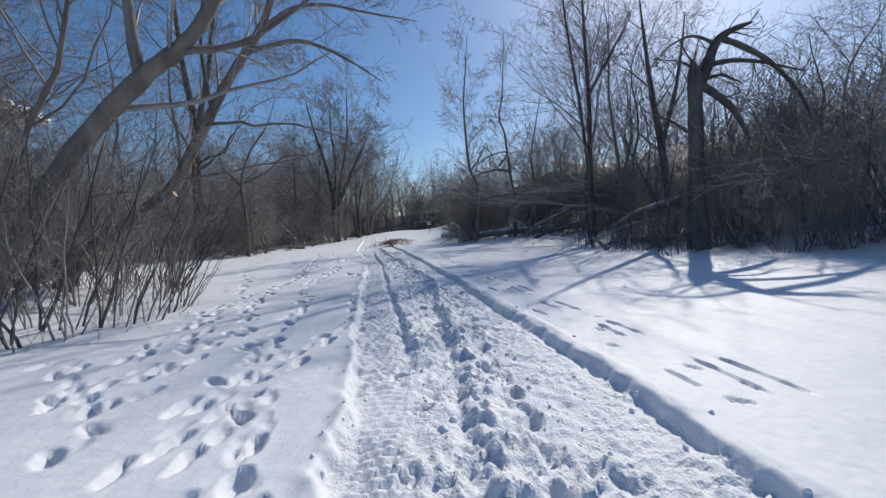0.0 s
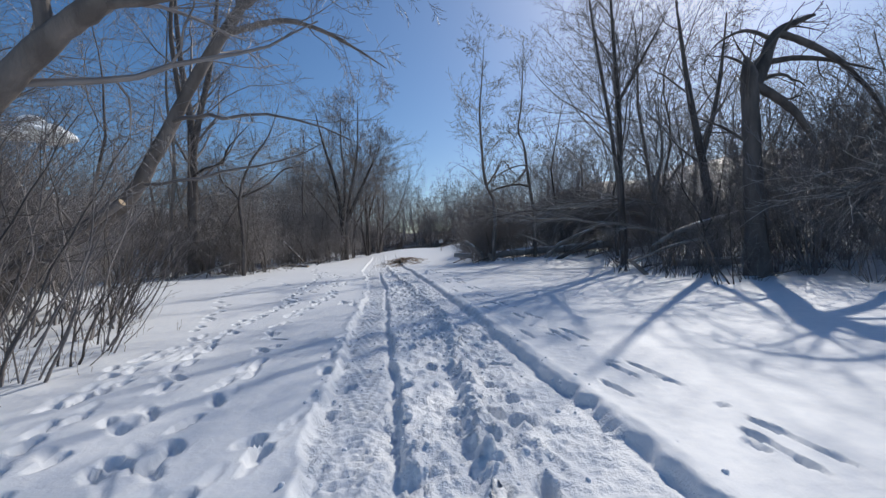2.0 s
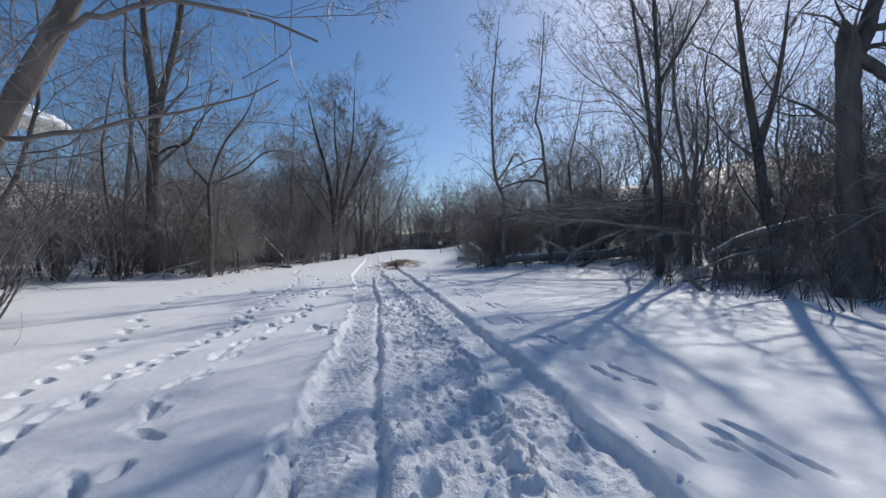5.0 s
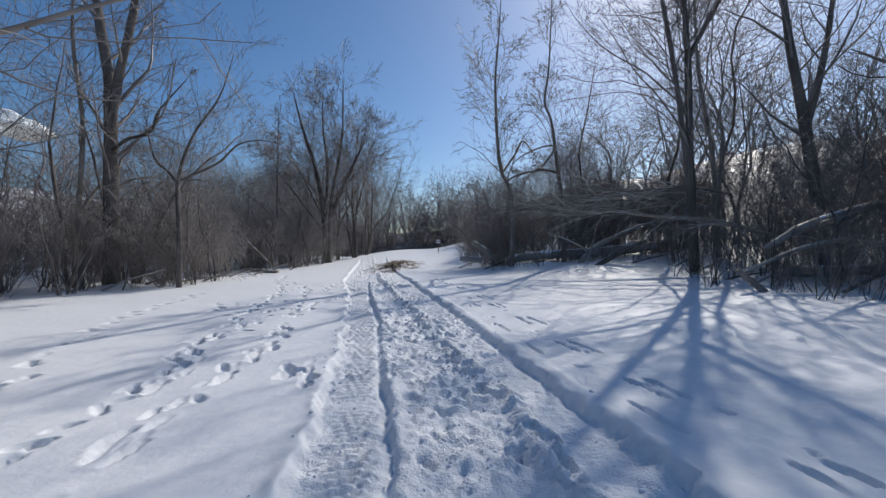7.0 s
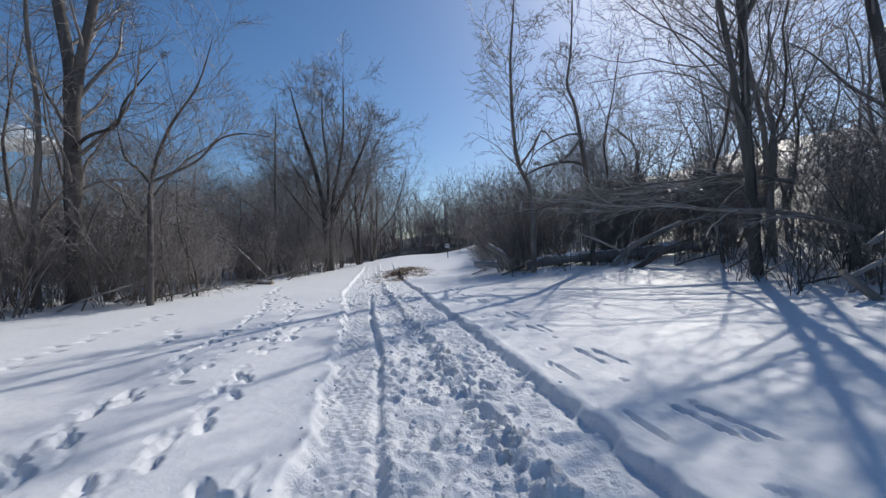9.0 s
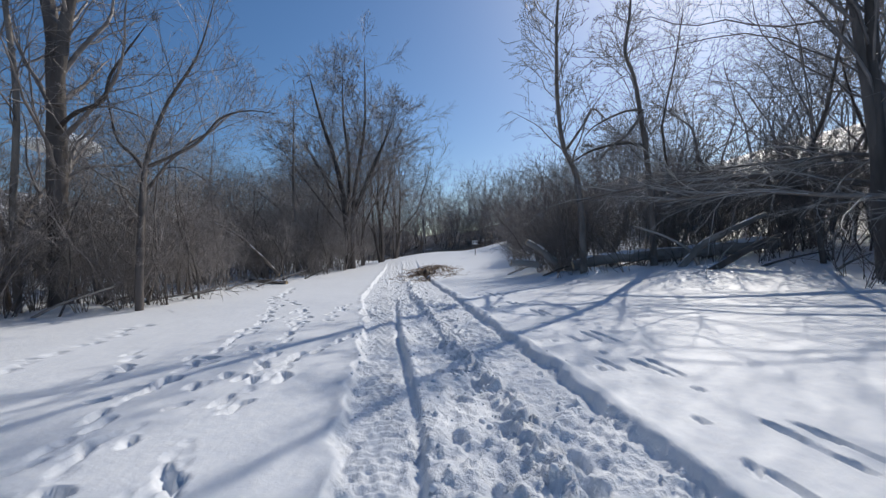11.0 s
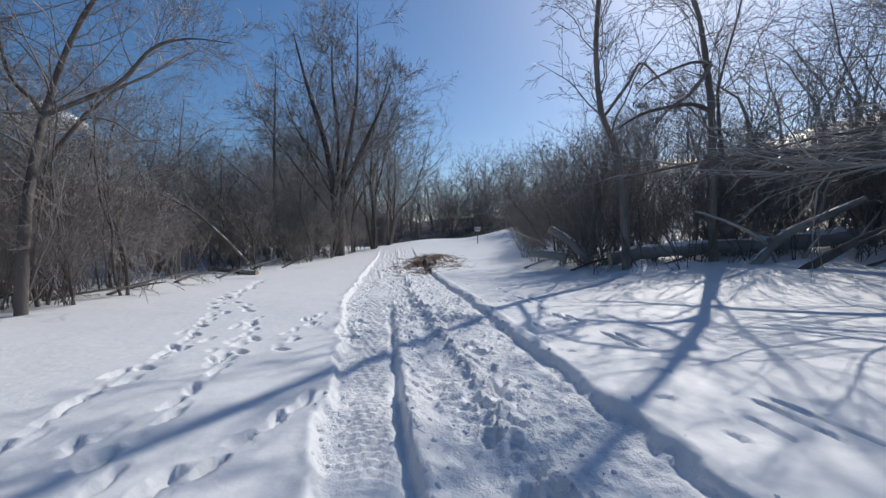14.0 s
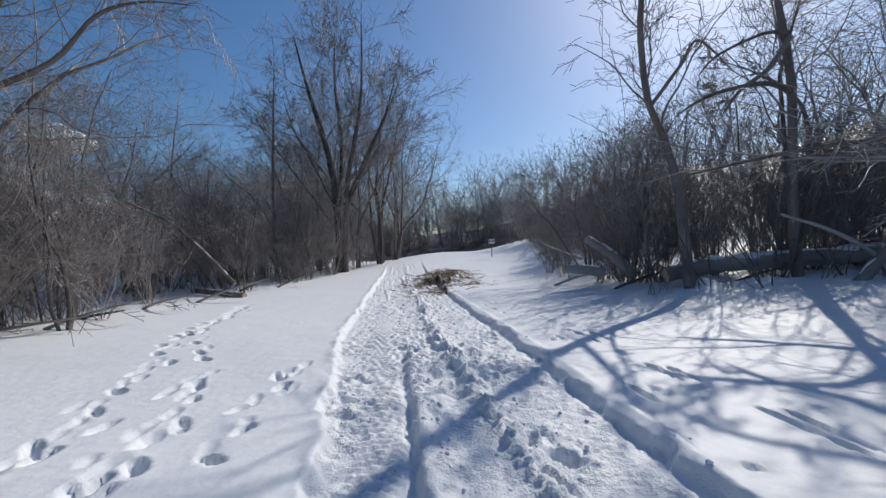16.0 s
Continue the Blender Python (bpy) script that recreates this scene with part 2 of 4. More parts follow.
def ground_sheet():
    def spaced(start, stop, step, grow, limit):
        out, v = [start], start
        while v < stop:
            v += step
            step = min(step * grow, limit)
            out.append(v)
        return np.array(out)
    right = np.concatenate([np.arange(-3.0, 0.4, 0.024), np.arange(0.4, 1.9, 0.026), np.arange(1.9, 3.4, 0.06), spaced(3.4, 900, 0.08, 1.13, 60)])
    left = np.concatenate([-np.arange(3.03, 5.6, 0.033), -np.arange(5.6, 7.0, 0.055), -spaced(7.0, 900, 0.07, 1.12, 60)])[::-1]
    u = np.concatenate([left, right])
    y = np.concatenate([-spaced(0.0, 60, 0.4, 1.3, 10)[::-1], np.arange(0.5, 26, 0.031), spaced(26.0, 34, 0.05, 1.012, 0.1), spaced(34.1, 900, 0.11, 1.07, 60)])
    U, Y = np.meshgrid(u, y)
    X = U + trench(Y)
    Z = land(X, Y)
    near = (1 - sstep(38, 52, Y))
    O = np.zeros_like(U)
    left_rim = np.interp(Y, [0, 20, 25, 30, 40], [2.45, 2.5, 2.8, 2.85, 2.5]) + 0.1 * fbm(Y * 1.3, O + 3, 3)
    inside = sstep(-0.02, 0.06, U + left_rim + 0.07 * fbm(Y * 6, U * 4, 2)) * (1 - sstep(-0.05, 0.03, U + 0.09 * fbm(Y * 1.5, O, 2) + 0.06 * fbm(Y * 6, U * 3, 2)))
    prof = -0.1 * inside
    wob = 0.05 * fbm(Y * 2, O + 9, 2) + 0.1 * fbm(Y * 0.35, O + 19, 2)
    rut_on = (1 - sstep(22.5, 25, Y)) * sstep(3.6, 6, Y) * (0.75 + 0.6 * fbm(Y * 0.5, O + 77, 2))
    ridge = sstep(-1.82, -1.77, U + wob) * np.exp(-np.maximum(U + wob + 1.72, 0) / 0.17)
    prof = prof - 0.06 * rut_on * np.exp(-((U + wob + 1.85) / 0.045) ** 2) + 0.115 * rut_on * ridge * (0.65 + 0.9 * fbm(Y * 1.7, U * 2 + 31, 3))
    mid = np.interp(Y, [0, 2.1, 4, 7, 8.4, 12, 15.6, 18, 25, 40], [-1.7, -1.5, -1.23, -1.04, -0.85, -0.65, -0.9, -0.95, -1.15, -1.2]) + 0.16 * fbm(Y * 0.6, O + 55, 2)
    lump = np.exp(-((U - mid) / 0.14) ** 2)
    chunk = sstep(0.02, 0.14, fbm(X * 7, Y * 7, 3))
    crumb = sstep(0.04, 0.14, fbm(X * 13 + 40, Y * 13, 2))
    prof = prof + lump * (0.035 + 0.038 * chunk + 0.014 * crumb) - (1 - sstep(8, 12, Y)) * 0.055 * np.exp(-((U - mid + 0.14) / 0.07) ** 2) * (0.7 + 0.9 * fbm(Y * 1.8, O + 88, 2))
    prof = prof + 0.035 * np.exp(-((U - 0.1) / 0.07) ** 2) * (0.6 + 0.9 * fbm(Y * 2.0, U * 2 + 71, 2)) - 0.025 * np.exp(-((U + 0.09) / 0.05) ** 2)
    prof = prof + 0.04 * np.exp(-((U + left_rim + 0.02) / 0.08) ** 2) * (0.5 + 1.4 * fbm(Y * 3, U * 3 + 5, 3))
    lugs = np.sin(Y * 62 + 7 * np.abs(((U * 3.1) % 1) - 0.5)) > 0.1
    lane = np.exp(-((U + 2.13) / 0.2) ** 4) + np.exp(-((U + 0.42) / 0.22) ** 4) * 0.35
    churn = inside * (0.35 + 0.4 * sstep(0.0, 0.3, fbm(X * 0.9, Y * 0.9, 2) + 0.1) + 0.25 * lump) * (1 - 0.65 * np.minimum(lane, 1))
    prof = prof + churn * (0.075 * fbm(X * 6, Y * 6, 3) + 0.034 * chunk + 0.03 * crumb + 0.05 * fbm(X * 18, Y * 18, 1))
    prof = prof + 0.006 * sstep(-0.1, 0.1, 0.5 - np.abs(U - 0.35)) * fbm(X * 14, Y * 14, 2)
    prof = prof + 0.042 * lane * lugs * (0.7 + 1.0 * vnoise(X * 2, Y * 2))
    Z = Z + near * prof + (1 - inside) * (0.014 * fbm(X * 1.5, Y * 1.5, 2) + 0.02 * np.maximum(fbm(X * 0.45 + 3, Y * 0.2, 2), 0))
    rng = random.Random(5)

    def stamp(cx, cy, angle, length, width, depth, rim=0.005, ragged=0.3):
        reach = length * 0.9 + 0.1
        i0, i1 = np.searchsorted(y, (cy - reach, cy + reach))
        cu = cx - float(trench(cy))
        j0, j1 = np.searchsorted(u, (cu - reach, cu + reach))
        if i1 - i0 < 2 or j1 - j0 < 2:
            return
        dx, dy = X[i0:i1, j0:j1] - cx, Y[i0:i1, j0:j1] - cy
        a, b = dx * math.cos(angle) + dy * math.sin(angle), -dx * math.sin(angle) + dy * math.cos(angle)
        r = np.sqrt((a / (length / 2)) ** 2 + (b / (width / 2)) ** 2) + ragged * fbm(X[i0:i1, j0:j1] * 9, Y[i0:i1, j0:j1] * 9, 2)
        Z[i0:i1, j0:j1] += -depth * (1 - sstep(0.84, 1.08, r)) + rim * np.exp(-((r - 1.3) / 0.22) ** 2)

    def trail(pts, pace, spread, length, width, depth, pair=True, twist=0.0):
        ys = [p[1] for p in pts]
        xs = [p[0] for p in pts]
        s, k = ys[0], 0
        while s < ys[-1]:
            x = float(np.interp(s, ys, xs))
            slope = (float(np.interp(s + 0.5, ys, xs)) - x) / 0.5
            ang = math.atan2(1, slope)
            side = spread * (1 if k % 2 else -1) if pair else rng.uniform(-spread, spread)
            if rng.random() < 0.14:
                s, k = s + pace * 0.8, k + 1
                continue
            stamp(x + side + rng.gauss(0, 0.06) + 0.12 * math.sin(s * 0.9 + ys[0]), s + rng.gauss(0, 0.09), ang + twist + rng.gauss(0, 0.35), length * rng.uniform(0.8, 1.25), width * rng.uniform(0.8, 1.2), depth * rng.uniform(0.7, 1.2))
            step = pace * rng.uniform(0.7, 1.3)
            for f in (0.35, 0.7):
                if rng.random() < 0.6:
                    stamp(x + slope * step * f + side * (1 - f) + rng.gauss(0, 0.05), s + step * f, ang + rng.gauss(0, 0.2), rng.uniform(0.2, 0.36), 0.1, depth * rng.uniform(0.15, 0.4), 0.004)
            s += step
            k += 1
    # two walkers' lines on the open side, with the crossings and side steps between them
    trail([(-1.4, 1.0), (-1.7, 4.0), (-1.94, 4.8), (-2.3, 5.8), (-2.62, 6.9), (-2.85, 7.75), (-3.55, 10.2), (-3.66, 12.4), (-3.85, 13.8), (-4.12, 15.5), (-4.6, 17.6), (-5.2, 19.9), (-5.65, 21.1), (-6.3, 22.9), (-6.8, 23.8), (-8.4, 26), (-9.7, 29.7)], 0.34, 0.06, 0.32, 0.105, 0.07)
    trail([(-1.7, 1.0), (-2.0, 4.0), (-2.23, 4.7), (-2.7, 5.4), (-3.04, 6.1), (-3.83, 7.6), (-4.2, 10), (-4.32, 12.5), (-5.26, 14.4), (-5.4, 16), (-5.7, 18.3), (-6.2, 20.3), (-6.55, 21.4), (-7.4, 23.6), (-8.4, 25.8), (-8.95, 27.7), (-9.6, 29.7)], 0.32, 0.07, 0.32, 0.11, 0.07)
    trail([(-4.26, 8.9), (-5.7, 11.7), (-6.84, 13.8), (-7.9, 16.6), (-8.84, 19.9), (-9.3, 21.5)], 0.5, 0.09, 0.26, 0.12, 0.08)
    trail([(-2.7, 3.2), (-3.0, 4.2), (-3.1, 4.9), (-3.3, 5.3), (-3.6, 5.8), (-3.74, 6.3), (-4.1, 7.2), (-4.2, 8.5)], 0.24, 0.14, 0.3, 0.115, 0.075)
    trail([(-3.3, 3.4), (-3.6, 4.6), (-3.9, 5.9), (-4.3, 7.4)], 0.34, 0.1, 0.28, 0.11, 0.07)
    trail([(-2.3, 2.6), (-4.4, 4.6)], 0.24, 0.07, 0.3, 0.11, 0.07)
    trail([(-4.3, 12.4), (-4.5, 13.6), (-5.0, 14.2), (-4.96, 17.3), (-5.1, 17.6)], 0.36, 0.08, 0.28, 0.105, 0.08)
    trail([(-5.9, 16.9), (-5.5, 17.4), (-5.8, 18.1), (-5.3, 18.8)], 0.24, 0.14, 0.28, 0.11, 0.08)
    trail([(-4.33, 17.3), (-4.5, 18.2), (-4.23, 19.1), (-4.03, 19.8)], 0.27, 0.07, 0.27, 0.12, 0.08)
    trail([(-6.5, 17.5), (-6.8, 18.1), (-7.2, 18.6)], 0.3, 0.08, 0.28, 0.13, 0.09)
    trail([(-5.0, 21.2), (-5.3, 22.7), (-5.28, 23.6)], 0.4, 0.08, 0.28, 0.11, 0.08)
    trail([(-5.7, 21), (-6.0, 21.7), (-6.4, 22.9)], 0.42, 0.08, 0.28, 0.11, 0.08)
    # deep steps close along the rim
    trail([(-1.0, 1.5), (-1.5, 3.5), (-1.52, 5.15), (-1.4, 6.0), (-1.76, 7.7), (-1.8, 9.0)], 0.36, 0.1, 0.28, 0.13, 0.085)
    trail([(-2.5, 12.3), (-2.85, 12.6), (-2.9, 13.2)], 0.2, 0.12, 0.26, 0.14, 0.1)
    # steps inside the packed lane
    trail([(0.75, 0.8), (0.5, 4), (0.2, 8), (-0.6, 12), (-1.7, 17), (-2.8, 22)], 0.33, 0.13, 0.27, 0.14, 0.085)
    trail([(0.05, 0.8), (-0.4, 5), (-1.2, 12), (-2.6, 19)], 0.7, 0.1, 0.25, 0.13, 0.06)
    # paired drag furrows of a bounding deer, outside the trench
    for tx, ty in ((2.62, 3.45), (2.2, 5.15), (1.9, 6.85), (1.62, 8.6), (1.3, 10.3), (1.0, 12.1), (0.7, 13.8), (0.5, 15.9), (0.2, 17.75), (-0.03, 19.4), (-0.5, 21.7), (-0.95, 23.1), (-1.3, 24.9)):
        for side in (-0.12, 0.1):
            long = rng.uniform(0.7, 1.0)
            lean = math.radians(102 + rng.gauss(0, 2.5))
            cx, cy = tx + side + rng.gauss(0, 0.03), ty + rng.uniform(-0.1, 0.1)
            stamp(cx, cy, lean, long, 0.06, 0.035, 0.002, 0.1)
            stamp(cx + 0.22 * long * math.cos(lean), cy + 0.22 * long * math.sin(lean), lean, rng.uniform(0.3, 0.45) * long, rng.uniform(0.08, 0.11), 0.075, 0.004, 0.2)
            stamp(cx - 0.28 * long * math.cos(lean), cy - 0.28 * long * math.sin(lean), lean, rng.uniform(0.15, 0.3) * long, 0.075, rng.uniform(0.02, 0.06), 0.003, 0.2)
        if rng.random() < 0.7:
            stamp(tx - rng.uniform(0.35, 0.6), ty + rng.gauss(-0.2, 0.35), math.radians(103 + rng.gauss(0, 4)), rng.uniform(0.3, 0.7), 0.075, 0.05, 0.003, 0.15)
    for ty in np.arange(3, 30, 0.7):
        tx = float(trench(ty)) + rng.uniform(0.3, 1.1)
        stamp(tx, ty, math.radians(112 + rng.gauss(0, 25)), rng.uniform(0.1, 0.25), 0.08, 0.035, 0.004)
    # bare wood floor under the hillside brush and the soil of the brush heap
    litter = 0.58 * sstep(5, 12, edge_left(Y) - X) + 0.55 * sstep(7, 12, X - edge_right(Y)) + 0.7 * sstep(70, 74, Y)
    soil_r = np.sqrt(((X + 4.5) / 1.6) ** 2 + ((Y - 37.0) / 4.6) ** 2)
    litter = litter + 0.75 * (1 - sstep(0.25, 1.2, soil_r + 1.0 * fbm(X * 1.7, Y * 1.7, 3)))
    litter = litter + 0.5 * (1 - sstep(0.4, 1.2, np.sqrt(((X + 2.7) / 1.3) ** 2 + ((Y - 34.6) / 0.8) ** 2) + 0.6 * fbm(X * 3, Y * 3, 3)))
    Z = Z + (1 - sstep(0.3, 1.1, soil_r)) * (0.05 + 0.3 * fbm(X * 1.3, Y * 1.3, 3) + 0.12 * chunk)
    ny, nx = X.shape
    idx = np.arange(ny * nx).reshape(ny, nx)
    quads = np.stack([idx[:-1, :-1], idx[:-1, 1:], idx[1:, 1:], idx[1:, :-1]], -1).reshape(-1, 4)
    me = grid_mesh("ground", np.stack([X, Y, Z], -1).reshape(-1, 3), quads)
    me.attributes.new("churned", "FLOAT", "POINT").data.foreach_set("value", (inside * near * (1 - 0.7 * np.minimum(lane, 1))).astype(np.float32).ravel())
    me.attributes.new("litter", "FLOAT", "POINT").data.foreach_set("value", litter.astype(np.float32).ravel())
    me.materials.append(SNOW)
    tagged(new("ground", me), "snow-covered ground with packed vehicle ruts and footprints", "ground", kind="structure")

    def surface(px, py):
        i = min(len(y) - 1, int(np.searchsorted(y, py)))
        return float(Z[i, min(len(u) - 1, int(np.searchsorted(u, px - float(trench(py)))))])
    return surface


surface = ground_sheet()


def snow_clods():
    """Loose lumps thrown up along the ruts and rims."""
    rng, vs, qs, at = random.Random(61), [], [], 0
    bases = []
    for k in range(5):
        b = bmesh.new()
        bmesh.ops.create_cube(b, size=1.3)
        bmesh.ops.subdivide_edges(b, edges=b.edges[:], cuts=1, use_grid_fill=True)
        for v in b.verts:
            v.co = v.co.normalized() * (0.75 + 0.5 * rng.random()) * 0.8
        b.verts.index_update()
        bases.append((np.array([tuple(v.co) for v in b.verts]), np.array([[v.index for v in f.verts] for f in b.faces])))
        b.free()
    for _ in range(1500):
        y = rng.uniform(1.0, 30.0)
        lane = rng.random()
        uu = rng.gauss(-0.98, 0.2) if lane < 0.45 else rng.gauss(-1.66, 0.1) if lane < 0.65 else rng.gauss(-2.42, 0.12) if lane < 0.8 else rng.gauss(0.1, 0.06) if lane < 0.83 else rng.uniform(-2.4, 0)
        x = float(trench(y)) + uu
        size = min(0.042 if lane < 0.65 else 0.028, 0.008 + rng.expovariate(1 / 0.012))
        v, q = bases[rng.randrange(5)]
        m = np.array(Euler((rng.uniform(0, 6), rng.uniform(0, 6), rng.uniform(0, 6))).to_matrix())
        vs.append((v * size) @ m.T + (x, y, surface(x, y) + size * 0.05))
        qs.append(q + at)
        at += len(v)
    me = grid_mesh("snow_clods", np.concatenate(vs), np.concatenate(qs))
    me.materials.append(SNOWCAP)
    tagged(new("snow_clods", me), "loose lumps of snow along the ruts", "snow", kind="stuff")


snow_clods()


# ---- growing wood ----
def bent(d, angle, spin):
    side = d.orthogonal().normalized()
    side.rotate(Matrix.Rotation(spin, 3, d))
    return (d * math.cos(angle) + side * math.sin(angle)).normalized()


def grow(bins, rng, start, d, length, radius, level, last, kids, seg=0.5, wob=0.13, rise=0.05, spread=(0.5, 0.95), first=0.25, tip=0.2, ratio=(0.42, 0.68), thin=0.004):
    """One branch and all that springs from it; bins[level] takes its stems."""
    n = max(1 if level == last or seg > 1 and level else 2, min(9, int(length / seg) + 1))
    p, pts, dirs = Vector(start), [Vector(start)], [d.copy()]
    for _ in range(n):
        d = Vector((d.x + rng.gauss(0, wob), d.y + rng.gauss(0, wob), d.z + rng.gauss(0, wob) + rise)).normalized()
        p = p + d * (length / n)
        pts.append(p)
        dirs.append(d)
    end = max(thin, radius * tip)
    radii = [radius + (end - radius) * i / n for i in range(n + 1)]
    bins[min(level, len(bins) - 1)].add(pts, radii, 7 if radius > 0.07 else 5 if radius > 0.03 else 3)
    if level >= last:
        return
    count = kids[level] * rng.uniform(0.8, 1.2)
    count = int(count) + (rng.random() < count % 1)
    for k in range(count):
        f = first + (0.99 - first) * (k + rng.random()) / count
        i = min(n - 1, int(f * n))
        at = pts[i].lerp(pts[i + 1], f * n - i)
        r = max(thin, radii[i] * rng.uniform(0.3, 0.52))
        grow(bins, rng, at, bent(dirs[i], rng.uniform(*spread), rng.uniform(0, 6.283)), length * rng.uniform(*ratio) * (1.12 - 0.62 * f), r, level + 1, last, kids, seg, wob * 1.35, rise, spread, 0.12, tip, ratio, thin)


def tree_meshes(seed, height, radius, kids, last, lean=0.05, trunks=1, fork=0.3, **more):
    """The trunk and the crown of a bare tree."""
    rng, wood, twigs = random.Random(seed), Tubes(), Tubes()
    for k in range(trunks):
        a = 6.283 * k / max(1, trunks) + rng.uniform(0, 2)
        tilt = lean + (0.14 if trunks > 1 else 0)
        grow([wood, twigs], rng, (0.12 * math.cos(a) * (trunks > 1), 0.12 * math.sin(a) * (trunks > 1), -0.15), Vector((tilt * math.cos(a), tilt * math.sin(a), 1)).normalized(),
             height * rng.uniform(0.88, 1.05), radius * rng.uniform(0.8, 1.1), 0, last, kids, first=fork, **more)
    return wood, twigs


def tree_thing(name, tubes, mats, label, category="tree", group=""):
    root = tagged(new(name), label, category, group)
    part_mesh("trunk", tubes[0].mesh("trunk"), mats[0], root)
    part_mesh("crown", tubes[1].mesh("crown"), mats[1], root)
    return root


def place(x, y, spin=0.0, scale=1.0, sink=0.0):
    return pose(x, y, land_z(x, y) - sink, 0, 0, spin) @ Matrix.Scale(scale, 4)


def scatter(roots, spots):
    """The first spots take the originals, the rest copies."""
    for k, m in enumerate(spots):
        if k < len(roots):
            roots[k].matrix_world = m
        else:
            copy_thing(roots[k % len(roots)], m)


def spined(wood, twigs, rng, spine, radii, limbs, kids, last, seg=0.45, first=0.35, reach=1.0, **more):
    """A trunk along a given line, with limbs and twigs grown along it. limbs: how many."""
    pts = [Vector(p) for p in spine]
    fine, fr = [], []
    for i in range(len(pts) - 1):
        for s in range(6):
            a, b = pts[max(i - 1, 0)], pts[min(i + 2, len(pts) - 1)]
            t = s / 6
            q = 0.5 * (2 * pts[i] + (pts[i + 1] - a) * t + (2 * a - 5 * pts[i] + 4 * pts[i + 1] - b) * t * t + (3 * pts[i] - a - 3 * pts[i + 1] + b) * t ** 3)
            fine.append(q)
            fr.append((radii[i] + (radii[i + 1] - radii[i]) * t) * rng.uniform(0.95, 1.06))
    fine.append(pts[-1])
    fr.append(radii[-1])
    wood.add(fine, fr, 13)
    n = len(fine) - 1
    length = sum((fine[i + 1] - fine[i]).length for i in range(n))
    for k in range(limbs):
        f = first + (0.99 - first) * (k + rng.random()) / max(limbs, 1)
        i = min(n - 1, int(f * n))
        d = (fine[i + 1] - fine[i]).normalized()
        grow([twigs, twigs], rng, fine[i].lerp(fine[i + 1], f * n - i), bent(d, rng.uniform(0.45, 1.0), rng.uniform(0, 6.283)), reach * length * rng.uniform(0.22, 0.45) * (1.2 - 0.6 * f), fr[i] * rng.uniform(0.2, 0.4), 1, last, kids, seg, **more)
    return fine


def hero(name, spines, label, bark, twig, seed, kids=(0, 6, 4, 3), last=3, **more):
    rng, root = random.Random(seed), tagged(new(name), label, "tree")
    twigs = Tubes()
    for k, (spine, radii, limbs) in enumerate(spines):
        wood = Tubes()
        spined(wood, twigs, rng, spine, radii, limbs, kids, last, **more)
        part_mesh("trunk" if k == 0 else "limb", wood.mesh("trunk"), bark, root)
    part_mesh("crown", twigs.mesh("crown"), twig, root)
    return root


# ---- single trees ----
hero("leaning_tree", [
    ([(-8.85, 7.5, -0.1), (-7.96, 7.5, 1.25), (-6.67, 7.5, 3.06), (-5.34, 7.5, 4.33), (-4.59, 7.5, 4.85), (-4.0, 7.6, 5.7), (-3.3, 7.8, 7.4), (-2.9, 8.0, 9.6)], [0.229, 0.194, 0.167, 0.154, 0.132, 0.106, 0.07, 0.026], 9),
    ([(-5.34, 7.5, 4.3), (-5.44, 7.5, 5.03), (-5.55, 7.6, 6.2), (-5.6, 7.8, 8.8)], [0.11, 0.095, 0.08, 0.025], 7),
    ([(-4.69, 7.5, 4.78), (-3.94, 7.55, 4.84), (-3.36, 7.6, 5.02), (-2.5, 7.7, 5.6), (-1.6, 7.9, 6.4)], [0.065, 0.05, 0.045, 0.03, 0.01], 7)],
    "big grey-brown tree leaning out over the snow", BARK, TWIG_GREY, 1, (0, 6, 5, 4), 4, seg=0.35)
hero("leaning_tree", [
    ([(-11.2, 11.6, -0.1), (-9.8, 11.5, 1.25), (-8.62, 11.5, 2.03), (-7.6, 11.5, 2.75), (-6.92, 11.5, 3.79), (-5.86, 11.5, 5.61), (-5.17, 11.5, 6.58), (-4.66, 11.5, 7.4), (-4.0, 11.4, 9.2), (-3.3, 11.2, 11.2)], [0.2, 0.176, 0.168, 0.164, 0.148, 0.128, 0.112, 0.096, 0.064, 0.024], 9),
    ([(-5.1, 11.5, 6.5), (-3.92, 11.5, 6.72), (-3.11, 11.45, 6.5), (-2.3, 11.4, 6.05), (-1.5, 11.3, 5.48)], [0.075, 0.06, 0.045, 0.03, 0.008], 11),
    ([(-4.73, 11.5, 7.1), (-3.9, 11.5, 7.6), (-2.9, 11.4, 7.6), (-2.01, 11.4, 7.4), (-0.5, 11.2, 7.0)], [0.07, 0.055, 0.04, 0.03, 0.008], 11),
    ([(-6.27, 11.5, 4.85), (-6.43, 11.5, 5.94), (-6.46, 11.5, 7.02), (-6.2, 11.6, 9.5)], [0.06, 0.05, 0.045, 0.015], 7)],
    "crooked leaning tree with long drooping bare branches", BARK, TWIG_GREY, 2, (0, 5, 4, 3), 3, seg=0.3, rise=-0.01)
